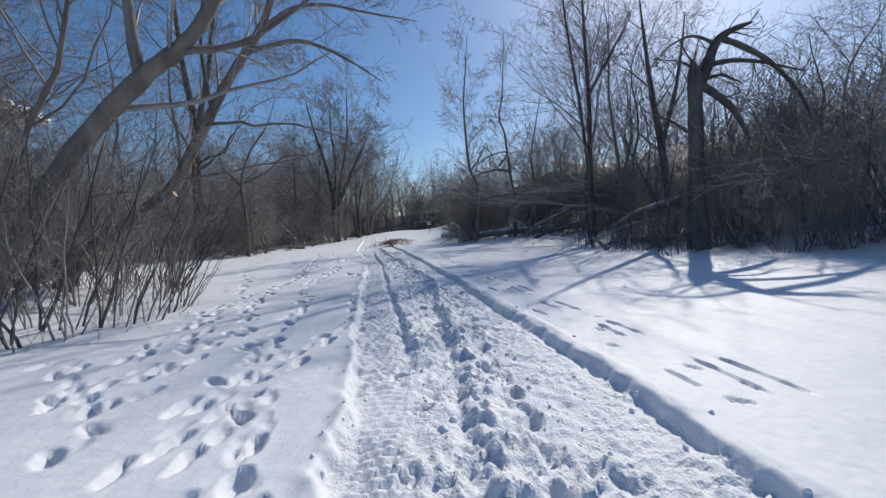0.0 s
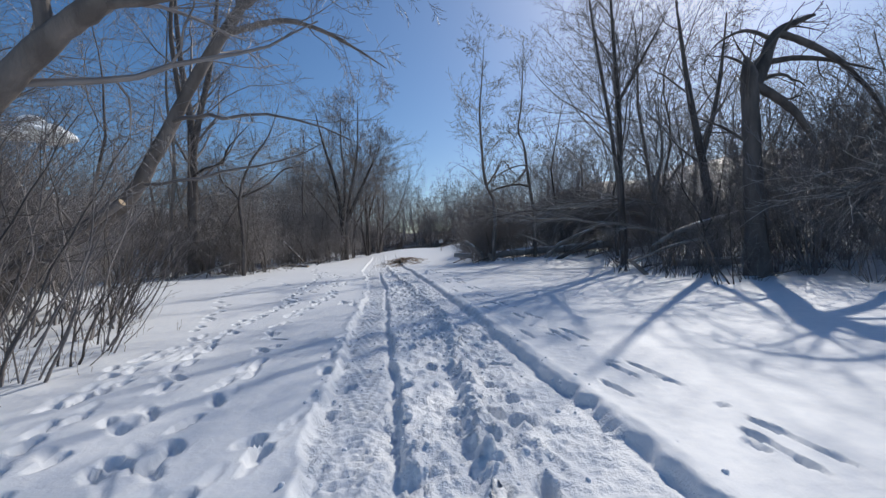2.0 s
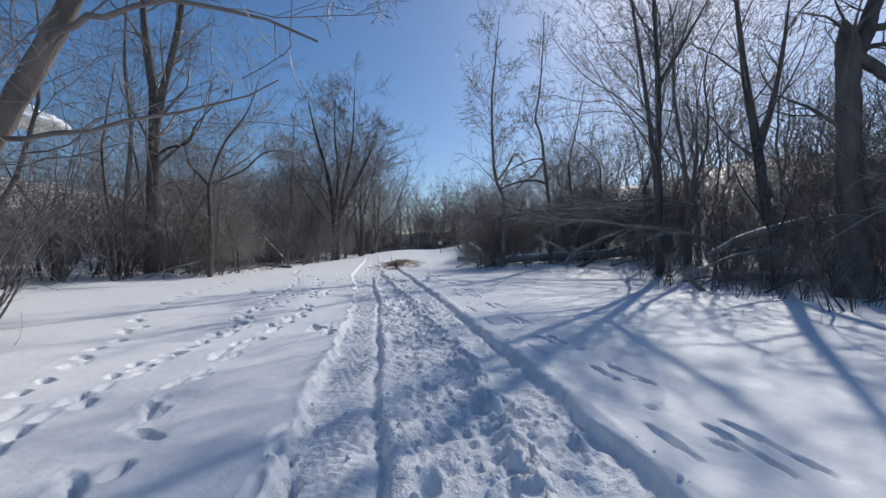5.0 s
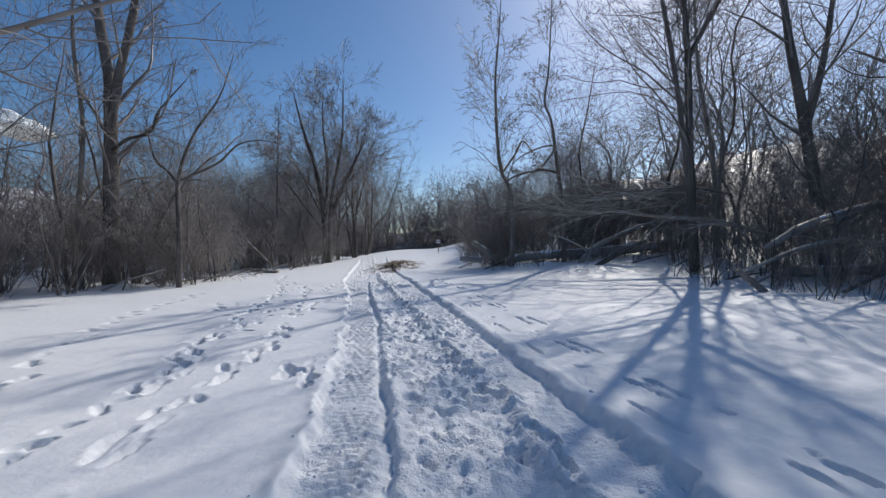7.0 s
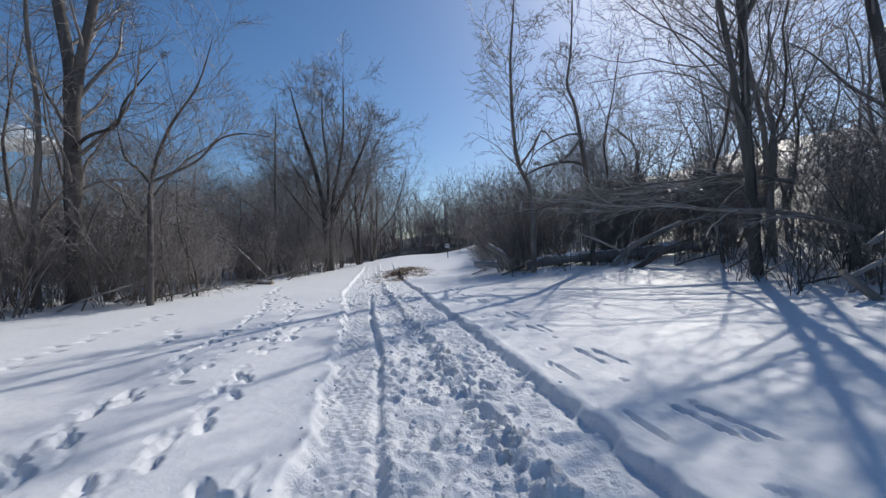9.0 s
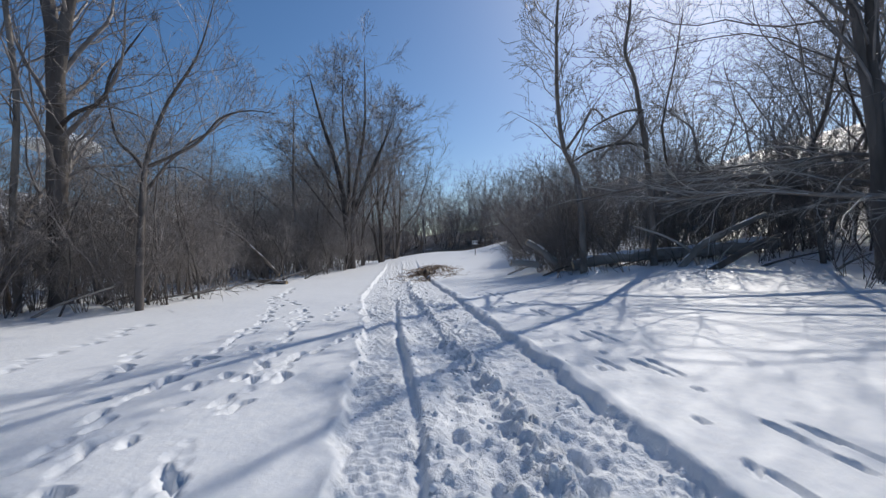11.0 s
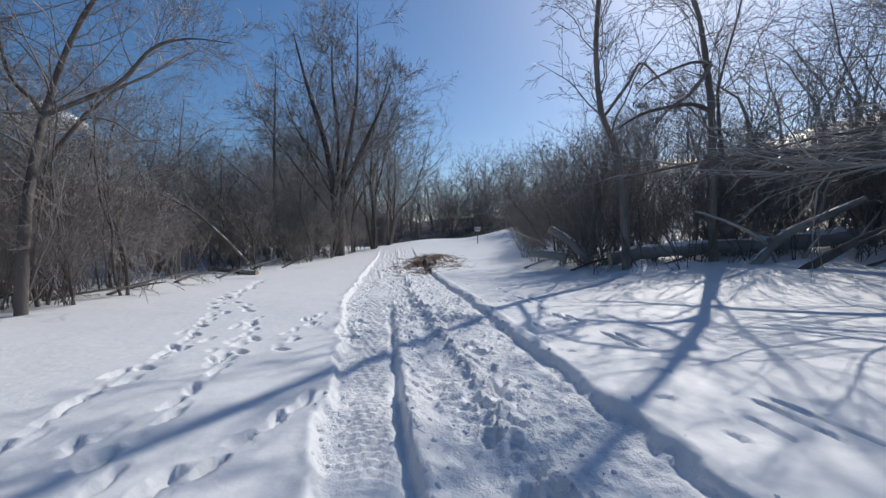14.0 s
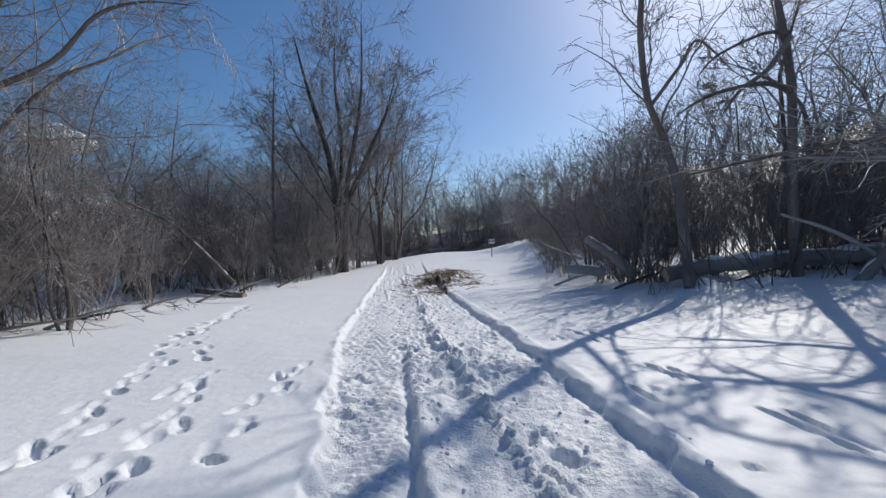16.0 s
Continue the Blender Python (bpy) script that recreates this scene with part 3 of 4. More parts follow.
hero("tall_tree", [
    ([(-14.6, 24.5, -0.1), (-14.58, 24.5, 2.5), (-14.55, 24.5, 4.9), (-14.5, 24.5, 8.2), (-14.95, 24.5, 11.6), (-15.3, 24.6, 15.5), (-15.4, 24.7, 20)], [0.33, 0.25, 0.24, 0.21, 0.15, 0.09, 0.02], 20),
    ([(-14.45, 24.4, 6.3), (-14.1, 24.4, 8.3), (-13.3, 24.4, 11.6), (-12.7, 24.3, 15.5), (-12.4, 24.2, 19)], [0.17, 0.16, 0.13, 0.08, 0.02], 20),
    ([(-14.4, 24.4, 5.6), (-13.7, 24.3, 6.0), (-12.6, 24.1, 6.25), (-12.2, 24.0, 7.0), (-10.9, 23.8, 8.2)], [0.07, 0.06, 0.05, 0.04, 0.01], 8)],
    "tall twin-stemmed tree with dark furrowed bark", BARK_DARK, TWIG_GREY, 3, (0, 8, 6, 3), 3, seg=0.5, thin=0.006, first=0.2, reach=0.65, rise=0.03)
hero("pale_tree", [([(-15.3, 23.9, -0.1), (-15.35, 23.9, 3), (-15.1, 23.9, 6.5), (-15.5, 24, 10), (-15.3, 24, 14.5)], [0.10, 0.09, 0.08, 0.06, 0.015], 9)],
    "slim pale-barked tree beside a dark trunk", BARK_PALE, TWIG_GREY, 4, (0, 5, 4), 3, seg=0.5, thin=0.007)
hero("forked_tree", [
    ([(-11.3, 23.6, -0.1), (-11.5, 24.0, 2.2), (-12.25, 25.2, 4.6), (-11.75, 25.5, 6.5), (-10.6, 25.5, 8.1), (-10.0, 25.6, 10.0)], [0.11, 0.09, 0.075, 0.055, 0.035, 0.008], 24),
    ([(-12.2, 25.2, 4.5), (-10.79, 25.5, 5.22), (-9.9, 25.5, 6.0), (-9.0, 25.5, 6.2), (-7.9, 25.4, 6.0)], [0.058, 0.046, 0.036, 0.022, 0.006], 20),
    ([(-12.25, 25.2, 4.3), (-12.8, 25.4, 4.9), (-13.5, 25.5, 5.6), (-13.9, 25.6, 7.4)], [0.06, 0.05, 0.04, 0.012], 10)],
    "small forked tree with dark grey-brown bark", BARK_DARK, TWIG_GREY, 5, (0, 6, 4, 3), 3, seg=0.4, rise=0.02)
hero("tall_tree", [
    ([(-11.6, 44, 0.0), (-11.58, 44, 3.89), (-12.12, 44, 7.89), (-13.3, 44, 11.94), (-14.16, 44, 15.5)], [0.27, 0.23, 0.18, 0.11, 0.02], 24),
    ([(-11.2, 44, 0.0), (-10.9, 44, 5.67), (-9.9, 44, 11.03), (-9.69, 44, 16.6)], [0.22, 0.17, 0.1, 0.02], 24),
    ([(-11.0, 44, 4.6), (-9.6, 44, 7.6), (-8.3, 44, 10.2), (-7.6, 44, 12.6)], [0.1, 0.08, 0.05, 0.012], 12),
    ([(-11.6, 44, 4.0), (-13.0, 44, 7.0), (-14.3, 44, 9.4), (-15.0, 44, 11.6)], [0.09, 0.07, 0.045, 0.012], 12),
    ([(-11.5, 44.1, 4.5), (-11.3, 44.3, 8.5), (-11.7, 44.5, 12.5), (-11.6, 44.5, 15.8)], [0.13, 0.12, 0.08, 0.015], 18),
    ([(-11.3, 44, 3.4), (-9.7, 43.7, 6.8), (-8.1, 43.4, 10.0), (-7.2, 43.2, 12.0)], [0.1, 0.08, 0.05, 0.012], 16),
    ([(-11.7, 44, 3.0), (-13.6, 43.6, 5.8), (-15.3, 43.3, 8.2), (-16.4, 43.2, 10.0)], [0.09, 0.07, 0.045, 0.012], 16)],
    "tall dark many-stemmed tree with fine upright branches", BARK_DARK, TWIG_GREY, 6, (0, 9, 6, 3), 3, seg=0.7, thin=0.009, rise=0.02, reach=0.95, first=0.22)
hero("tall_tree", [([(-15.2, 43, 0.0), (-15.3, 43, 5), (-15.2, 43, 9), (-15.0, 43, 13.5)], [0.13, 0.11, 0.08, 0.015], 15)],
    "slender bare tree with short side branches", BARK, TWIG_GREY, 7, (0, 6, 5), 3, seg=0.6, thin=0.009, reach=0.6, first=0.2)
hero("bent_tree", [
    ([(2.5, 29.4, 0.35), (2.72, 30.3, 2.8), (2.75, 31.1, 4.6), (2.2, 30.9, 5.8), (2.0, 30.8, 7.8), (1.86, 30.1, 9.2), (1.81, 29.6, 10.6), (2.0, 29.5, 12.6), (2.2, 29.6, 15.2)], [0.15, 0.125, 0.11, 0.098, 0.085, 0.072, 0.058, 0.04, 0.01], 30),
    ([(2.3, 30.95, 5.6), (3.0, 30.6, 6.6), (3.4, 30.4, 7.2), (4.1, 30.1, 6.2)], [0.06, 0.05, 0.04, 0.012], 5)],
    "tall thin bare tree with a slightly bent trunk", BARK, TWIG_GREY, 8, (0, 7, 5), 3, seg=0.4, thin=0.008, first=0.28, reach=0.55, rise=0.02, wob=0.2)
hero("bent_tree", [
    ([(5.3, 29.6, 0.4), (5.4, 29.85, 1.9), (5.3, 29.7, 3.4), (4.95, 29.2, 5.2), (4.78, 29.15, 6.5), (4.62, 29.25, 8.0), (4.25, 29.05, 8.9), (4.45, 29.0, 10.4), (4.6, 29.0, 12.6), (4.7, 29.0, 15.0)], [0.15, 0.125, 0.105, 0.095, 0.082, 0.07, 0.058, 0.047, 0.032, 0.01], 26),
    ([(4.95, 29.2, 5.2), (4.1, 28.9, 5.35), (2.8, 28.8, 5.1), (1.9, 28.7, 4.6)], [0.075, 0.06, 0.045, 0.012], 6),
    ([(4.8, 29, 6.5), (4.2, 28.9, 5.7), (3.5, 28.8, 5.2), (3.0, 28.7, 4.6)], [0.065, 0.055, 0.045, 0.015], 4),
    ([(4.8, 29, 6.6), (4.0, 28.8, 6.5), (2.9, 28.7, 6.0), (2.4, 28.6, 5.5)], [0.05, 0.04, 0.03, 0.01], 5)],
    "tall thin tree with a kinked trunk and bowed limbs", BARK, TWIG_GREY, 9, (0, 7, 5), 3, seg=0.4, thin=0.008, first=0.28, reach=0.55, rise=0.02, wob=0.2)
hero("tall_tree", [
    ([(9.1, 24.5, 0.1), (8.95, 24.5, 4.5), (8.9, 24.5, 9), (8.7, 24.5, 12.3), (8.3, 24.5, 20)], [0.192, 0.152, 0.12, 0.088, 0.016], 34),
    ([(8.95, 24.5, 3.6), (8.4, 24.5, 8.2), (7.6, 24.4, 13), (7.0, 24.3, 18.5)], [0.12, 0.095, 0.06, 0.012], 28),
    ([(8.9, 24.5, 9), (9.8, 24.4, 10.6), (11.4, 24.3, 13.5)], [0.1, 0.08, 0.015], 8)],
    "tall spreading bare tree at the wood edge", BARK_DARK, TWIG_GREY, 10, (0, 7, 5, 3), 3, seg=0.5, thin=0.006, first=0.25, reach=0.8)
hero("tall_tree", [
    ([(13.2, 23.2, 0.3), (12.6, 23.2, 5.0), (11.9, 23.2, 9), (11.2, 23.1, 14)], [0.24, 0.19, 0.14, 0.02], 12),
    ([(12.5, 23.2, 5.6), (13.4, 23.3, 9.0), (13.9, 23.3, 13)], [0.13, 0.1, 0.015], 10)],
    "leaning forked tree with dark bark", BARK_DARK, TWIG_GREY, 12, (0, 6, 4, 3), 3, seg=0.6, thin=0.008)
hero("broken_tree", [
    ([(11.05, 17.5, -0.1), (11.1, 17.7, 2), (11.09, 17.8, 4.83), (11.04, 17.8, 6.9), (11.0, 17.8, 7.7), (10.9, 17.8, 8.3)], [0.5, 0.34, 0.3, 0.28, 0.25, 0.04], 7),
    ([(11.2, 17.8, 7.2), (11.6, 17.9, 7.9), (12.09, 18, 9.1), (12.9, 18, 9.6), (13.6, 18, 9.85)], [0.24, 0.22, 0.18, 0.12, 0.05], 5),
    ([(12.3, 18, 9.2), (13.3, 18, 8.8), (14.47, 18, 8.1), (15.71, 18, 6.79), (16.3, 18, 5.6)], [0.13, 0.12, 0.1, 0.07, 0.03], 5),
    ([(11.5, 18, 8.05), (12.8, 18.1, 8.3), (14.1, 18.1, 8.2), (16.06, 18.2, 7.8)], [0.12, 0.1, 0.07, 0.02], 5),
    ([(11.04, 17.8, 7.3), (11.8, 17.7, 6.8), (12.6, 17.6, 6.0), (13.2, 17.5, 4.8)], [0.17, 0.16, 0.13, 0.06], 3),
    ([(12.0, 18, 9.0), (11.0, 17.9, 9.3), (10.0, 17.8, 8.9), (9.4, 17.7, 8.3)], [0.08, 0.06, 0.035, 0.01], 6)],
    "massive dead tree with a snapped top and arching limbs", BARK_DARK, BARK_DARK, 13, (0, 4, 3), 2, seg=0.4, thin=0.012, rise=-0.02)


# ---- fallen timber ----
def fallen_log(name, spine, radii, label, seed, snow=True, branches=0, bark=DEADWOOD):
    """A log with sawn or snapped ends, and snow along its back."""
    rng, root = random.Random(seed), tagged(new(name), label, "log")
    wood, twigs, cap = Tubes(), Tubes(), Tubes()
    fine = spined(wood, twigs, rng, spine, radii, branches, (0, 3, 3), 2, seg=0.35, rise=0.03, thin=0.008)
    part_mesh("trunk", wood.mesh("trunk"), bark, root)
    for k, (at, r) in enumerate(((0, radii[0]), (-1, radii[-1]))):
        d = (fine[0] - fine[1]) if k == 0 else (fine[-1] - fine[-2])
        if r < 0.05:
            continue
        bm = bmesh.new()
        bmesh.ops.create_cone(bm, cap_ends=True, segments=12, radius1=r * 0.99, radius2=r * 0.97, depth=0.02)
        bm.transform(Matrix.Translation(fine[at]) @ d.to_track_quat("Z", "Y").to_matrix().to_4x4())
        part("cut_end", bm, CUTWOOD, root, "pale sawn end")
    if branches:
        part_mesh("crown", twigs.mesh("crown"), TWIG_GREY, root)
    if snow:
        n = len(fine)
        size = lambda i: radii[0] + (radii[-1] - radii[0]) * i / n
        cap.add([fine[i] + Vector((0, 0, size(i) * 0.5)) for i in range(1, n - 1)], [size(i) * (0.3 if i in (1, n - 2) else rng.uniform(0.5, 0.8)) for i in range(1, n - 1)], 8)
        part_mesh("snow_cap", cap.mesh("snow_cap"), SNOWCAP, root, "thin ridge of white snow")
    return root


fallen_log("fallen_log", [(2.3, 30.3, 0.62), (3.3, 30.3, 0.82), (5.6, 30.4, 0.98), (8.1, 30.4, 1.1), (10.6, 30.5, 1.35)], [0.2, 0.21, 0.23, 0.25, 0.27], "long weathered log lying at the wood edge with snow on top", 21)
fallen_log("fallen_log", [(0.62, 32.0, 1.72), (1.1, 32, 1.42), (1.5, 32, 1.1), (2.1, 32, 0.5)], [0.13, 0.14, 0.15, 0.18], "short sawn log leaning up out of the snow", 22)
fallen_log("fallen_log", [(-0.1, 32.2, 0.75), (0.5, 32.2, 0.72), (1.2, 32.1, 0.62)], [0.14, 0.16, 0.15], "short snow-topped log lying in the snow", 23)
fallen_log("fallen_log", [(5.6, 28.4, 0.35), (6.5, 28.5, 1.3), (7.6, 28.5, 1.85), (8.9, 28.6, 2.4)], [0.13, 0.13, 0.11, 0.08], "bare grey trunk propped on the other logs", 24, True, 3)
fallen_log("fallen_log", [(5.8, 27.2, 0.3), (6.6, 27.3, 0.7), (7.5, 27.3, 1.2), (8.6, 27.5, 1.6)], [0.11, 0.11, 0.1, 0.07], "dark broken log leaning on the heap", 25, False, 2, BARK_DARK)
fallen_log("fallen_log", [(4.1, 28.5, 2.13), (5.16, 28.5, 1.74), (6.1, 28.5, 1.17), (6.4, 28.4, 0.5)], [0.03, 0.04, 0.05, 0.06], "thin dead limb hanging over a fallen log", 26, False, 4)
fallen_log("fallen_log", [(7.3, 19.5, 0.6), (9.05, 19.6, 1.3), (10.8, 19.7, 1.62)], [0.045, 0.055, 0.07], "bare crooked limb lying across the brush", 27, False, 5)
fallen_log("fallen_log", [(8.5, 20.2, 1.3), (9.3, 20.3, 1.68), (10.1, 20.4, 2.0), (12.6, 20.8, 2.6)], [0.045, 0.12, 0.15, 0.18], "thick weathered log resting on the brush heap", 28, True, 2)
fallen_log("fallen_log", [(7.2, 19.5, 0.75), (7.5, 19.5, 0.5), (7.9, 19.4, 0.1)], [0.06, 0.08, 0.1], "short broken stub stuck in the snow", 29, False, 0, BARK)
fallen_log("fallen_log", [(10.4, 22.0, 0.42), (12.2, 22.0, 0.45), (14.2, 22.1, 0.5)], [0.16, 0.17, 0.18], "snowy log lying flat in the brush", 30)
fallen_log("fallen_log", [(-15.2, 32.0, 3.5), (-13.5, 31.9, 2.7), (-12.3, 31.8, 1.7), (-11.2, 31.8, 0.55)], [0.03, 0.045, 0.055, 0.065], "thin snow-dusted dead trunk leaning in the brush", 31, True, 4, BARK)
fallen_log("fallen_log", [(-13.0, 32.4, 0.28), (-11.7, 31.9, 0.22), (-10.75, 31.6, 0.16)], [0.09, 0.1, 0.095], "snow-topped sawn log end poking out of the brush", 32, True, 0, BARK)
fallen_log("fallen_log", [(-10.6, 10.1, 0.4), (-8.6, 10, 1.3), (-7.6, 10, 1.85), (-6.5, 10, 2.5)], [0.15, 0.13, 0.11, 0.07], "snowy broken trunk leaning in the thicket", 33, True, 5, BARK)
fallen_log("fallen_log", [(-0.6, 34.4, 1.75), (0.2, 34.2, 1.35), (1.0, 34.0, 1.0)], [0.02, 0.035, 0.05], "thin dead branch sticking out of the heap", 34, False, 5)

stick_rng = random.Random(52)
STICKS = [(6.9, 28.2), (7.9, 27.4), (8.7, 28.6), (3.6, 29.5), (9.3, 26.2), (9.0, 22.6), (8.4, 20.6), (9.3, 18.6), (8.6, 23.8), (1.2, 31.2), (-0.2, 33.2), (10.2, 16.4), (-11.6, 30.4), (-12.6, 27.6), (-12.0, 26.3), (-13.4, 24.7), (-12.3, 29.2), (-11.9, 33.0), (-12.8, 25.4), (-11.4, 35.2), (-13.6, 22.8)]
for k, (x, y) in enumerate(STICKS):
    a, n = stick_rng.uniform(-0.5, 0.6), stick_rng.uniform(1.2, 2.4)
    z, up = land_z(x, y), stick_rng.uniform(0.2, 0.9)
    fallen_log("fallen_branch", [(x, y, z + 0.0), (x + 0.4 * n * math.cos(a), y + 0.4 * n * math.sin(a), z + 0.5 * up), (x + n * math.cos(a), y + n * math.sin(a), z + up)], [0.04, 0.032, 0.015], "dead grey branch stuck slantwise in the snow", 60 + k, False, 5, BARK_DARK if k % 2 else DEADWOOD)


def fallen_crown(seed, butt, tip, radius, label):
    """A toppled tree: a lying stem whose long limbs all run on the same way, nearly level."""
    rng, root = random.Random(seed), tagged(new("fallen_tree"), label, "fallen tree")
    a, b = Vector(butt), Vector(tip)
    wood, twigs = Tubes(), Tubes()
    mids = [a.lerp(b, f) + Vector((0, rng.gauss(0, 0.15), rng.gauss(0, 0.08) + 0.5 * math.sin(f * 3.1))) for f in (0, 0.25, 0.5, 0.75, 1)]
    fine = spined(wood, twigs, rng, mids, [radius, radius * 0.8, radius * 0.6, radius * 0.4, 0.02], 0, (), 1)
    d = (b - a).normalized()
    for k in range(17):
        f = rng.uniform(0.1, 0.95)
        at = fine[int(f * (len(fine) - 1))]
        way = (d + Vector((rng.gauss(0, 0.1), rng.gauss(0, 0.6), rng.gauss(0, 0.2)))).normalized()
        grow([twigs, twigs], rng, at, way, rng.uniform(1.8, 4.6), rng.uniform(0.013, 0.03), 1, 3, (0, 4, 2), 0.4, 0.13, -0.01, (0.25, 0.7), 0.2, 0.3, (0.3, 0.5), 0.006)
    part_mesh("trunk", wood.mesh("trunk"), BARK, root)
    part_mesh("crown", twigs.mesh("crown"), BLEACHED, root)


fallen_crown(41, (11.0, 26.6, 3.0), (2.0, 28.3, 3.2), 0.12, "toppled tree with long level grey branches above the snow")
fallen_crown(42, (11.5, 25.8, 3.6), (4.4, 26.6, 3.4), 0.08, "toppled tree caught in the brush, limbs bleached grey")
fallen_crown(43, (10.5, 21.8, 1.6), (3.8, 25.6, 2.7), 0.09, "toppled tree with long bare limbs sweeping sideways")
fallen_crown(44, (16.5, 15.2, 3.2), (11.6, 15.4, 2.6), 0.09, "toppled bleached sapling caught in dark brush")

# ---- stems standing in the snow by the trail ----
stem_roots = []
for k in range(4):
    rng = random.Random(300 + k)
    tubes = Tubes()
    for _ in range(5):
        a, t = rng.uniform(0, 6.283), rng.uniform(0.05, 0.32)
        grow([tubes], rng, (0.28 * math.cos(a) * rng.random(), 0.28 * math.sin(a) * rng.random(), -0.08), Vector((t * math.cos(a) + 0.38, t * math.sin(a), 1)).normalized(), rng.uniform(1.0, 3.0), rng.uniform(0.011, 0.029), 0, 2, (5, 3), 0.3, 0.12, 0.02, (0.35, 0.8), 0.35, 0.35, (0.25, 0.45), 0.003)
    ob = new("stem_clump", tubes.mesh("stem_clump"))
    ob.data.materials.append((BARK_DARK, TWIG)[k % 2])
    stem_roots.append(tagged(ob, "clump of thin dark bare stems rising from snow", "shrub", "stem clumps by the trail"))
STEMS = [(-5.6, 5.2), (-5.3, 5.7), (-5.15, 6.3), (-5.0, 6.8), (-5.05, 7.4), (-5.2, 8.1), (-5.9, 6.2), (-6.0, 7.4), (-5.6, 8.6), (-6.3, 9.0), (-7.0, 10.4), (-7.3, 10.9), (-6.6, 9.9), (-6.6, 6.4), (-6.2, 5.2), (-6.9, 8.4), (-7.8, 11.6), (-8.8, 12.6)]
stem_rng = random.Random(9)
STEM_R = [(8.8 + 0.7 * stem_rng.gauss(0, 1), y) for y in np.linspace(15.0, 25.5, 34)] + [(x, 29.0 + 0.5 * stem_rng.gauss(0, 1)) for x in np.linspace(1.5, 10, 16)]
scatter(stem_roots, [place(x, y, stem_rng.uniform(-55, 35), stem_rng.uniform(0.75, 1.15)) for x, y in STEMS] + [place(x, float(y), stem_rng.uniform(0, 360), stem_rng.uniform(0.4, 0.95)) for x, y in STEM_R])

# ---- dry weeds poking through the snow ----
weed_rng, weeds = random.Random(15), Tubes()
for _ in range(150):
    y = weed_rng.uniform(5.0, 12.5)
    x = float(edge_left(y)) + abs(weed_rng.gauss(0, 0.55)) - 0.2
    base, tall_by = Vector((x, y, surface(x, y) - 0.02)), weed_rng.uniform(0.1, 0.5)
    d = Vector((weed_rng.gauss(0.15, 0.3), weed_rng.gauss(0, 0.3), 1)).normalized() * tall_by
    weeds.add([base, base + d * 0.5, base + d + Vector((weed_rng.gauss(0, 0.04), weed_rng.gauss(0, 0.04), -0.02))], [0.0035, 0.003, 0.0015])
weed_patch = new("dry_weeds", weeds.mesh("dry_weeds"))
weed_patch.data.materials.append(STRAW)
tagged(weed_patch, "thin dry weed stalks poking up through the snow", "weeds", kind="stuff")

# ---- dead-grass heap on the trail and the sign ----
heap_rng, straw = random.Random(77), Tubes()
for _ in range(1200):
    x, y = heap_rng.gauss(-4.5, 0.9), heap_rng.gauss(36.6, 2.5)
    if math.hypot((x + 4.5) / 2.0, (y - 36.6) / 5.2) + heap_rng.gauss(0, 0.2) > 1.0:
        continue
    z = surface(x, y) + heap_rng.uniform(-0.01, 0.07) * heap_rng.random()
    a, up = heap_rng.uniform(0, 6.283), heap_rng.gauss(0.05, 0.2)
    big = heap_rng.random() < 0.06
    d = Vector((math.cos(a), math.sin(a), up)).normalized() * heap_rng.uniform(0.15, 0.45) * (2 if big else 1)
    r = 0.014 if big else 0.007
    straw.add([Vector((x, y, z)), Vector((x, y, z)) + d * 0.5 + Vector((0, 0, 0.03)), Vector((x, y, z)) + d], [r, r * 0.85, r * 0.5])
heap = new("trail_debris", straw.mesh("trail_debris"))
heap.data.materials.append(STRAW)
tagged(heap, "scattered brown dead grass and twigs on churned muddy snow", "debris", kind="stuff")


def trail_sign(x, y):
    root = tagged(new("trail_sign"), "small white sign on a thin dark post in snow", "sign")
    z = land_z(x, y)
    def box(name, size, at, mat, label=""):
        bm = bmesh.new()
        bmesh.ops.create_cube(bm, size=1)
        bmesh.ops.scale(bm, vec=size, verts=bm.verts)
        bmesh.ops.bevel(bm, geom=bm.edges[:], offset=min(size) * 0.2, segments=1, affect="EDGES")
        bmesh.ops.translate(bm, vec=at, verts=bm.verts)
        return part(name, bm, mat, root, label)
    box("post", (0.06, 0.05, 1.45), (0, 0, 0.55), POST)
    box("plate", (0.44, 0.015, 0.34), (0, -0.035, 1.14), SIGN_WHITE, "white painted plate")
    for dx in (-0.1, 0.1):
        box("print_block", (0.12, 0.004, 0.13), (dx, -0.046, 1.16), SIGN_DARK, "dark printed block")
    root.matrix_world = pose(x, y, z)


trail_sign(-1.6, 49.0)

# ---- a bank of cloud far beyond the hill ----
cloud_rng, bm = random.Random(3), bmesh.new()
for _ in range(14):
    m = Matrix.Translation((-718 + cloud_rng.gauss(0, 20), 705 + cloud_rng.gauss(0, 20), 214 + cloud_rng.gauss(0, 6))) @ Matrix.Diagonal((cloud_rng.uniform(14, 26), cloud_rng.uniform(14, 26), cloud_rng.uniform(7, 13), 1))
    bmesh.ops.create_icosphere(bm, subdivisions=3, radius=1, matrix=m)
for v in bm.verts:
    v.co += 7 * Vector((noise.noise(v.co / 22), noise.noise(v.co / 22 + Vector((9, 0, 0))), noise.noise(v.co / 22 + Vector((0, 7, 0)))))
for f in bm.faces:
    f.smooth = True
CLOUD = material("cloud_white", (0.95, 0.95, 0.97), (0.9, 0.91, 0.93), 1.0, 0.02, 0.0, 1)
# Faint blue-white emission added to brighten the cloud's shaded near side.
CLOUD.node_tree.nodes["Principled BSDF"].inputs["Emission Color"].default_value = (0.85, 0.92, 1.0, 1)
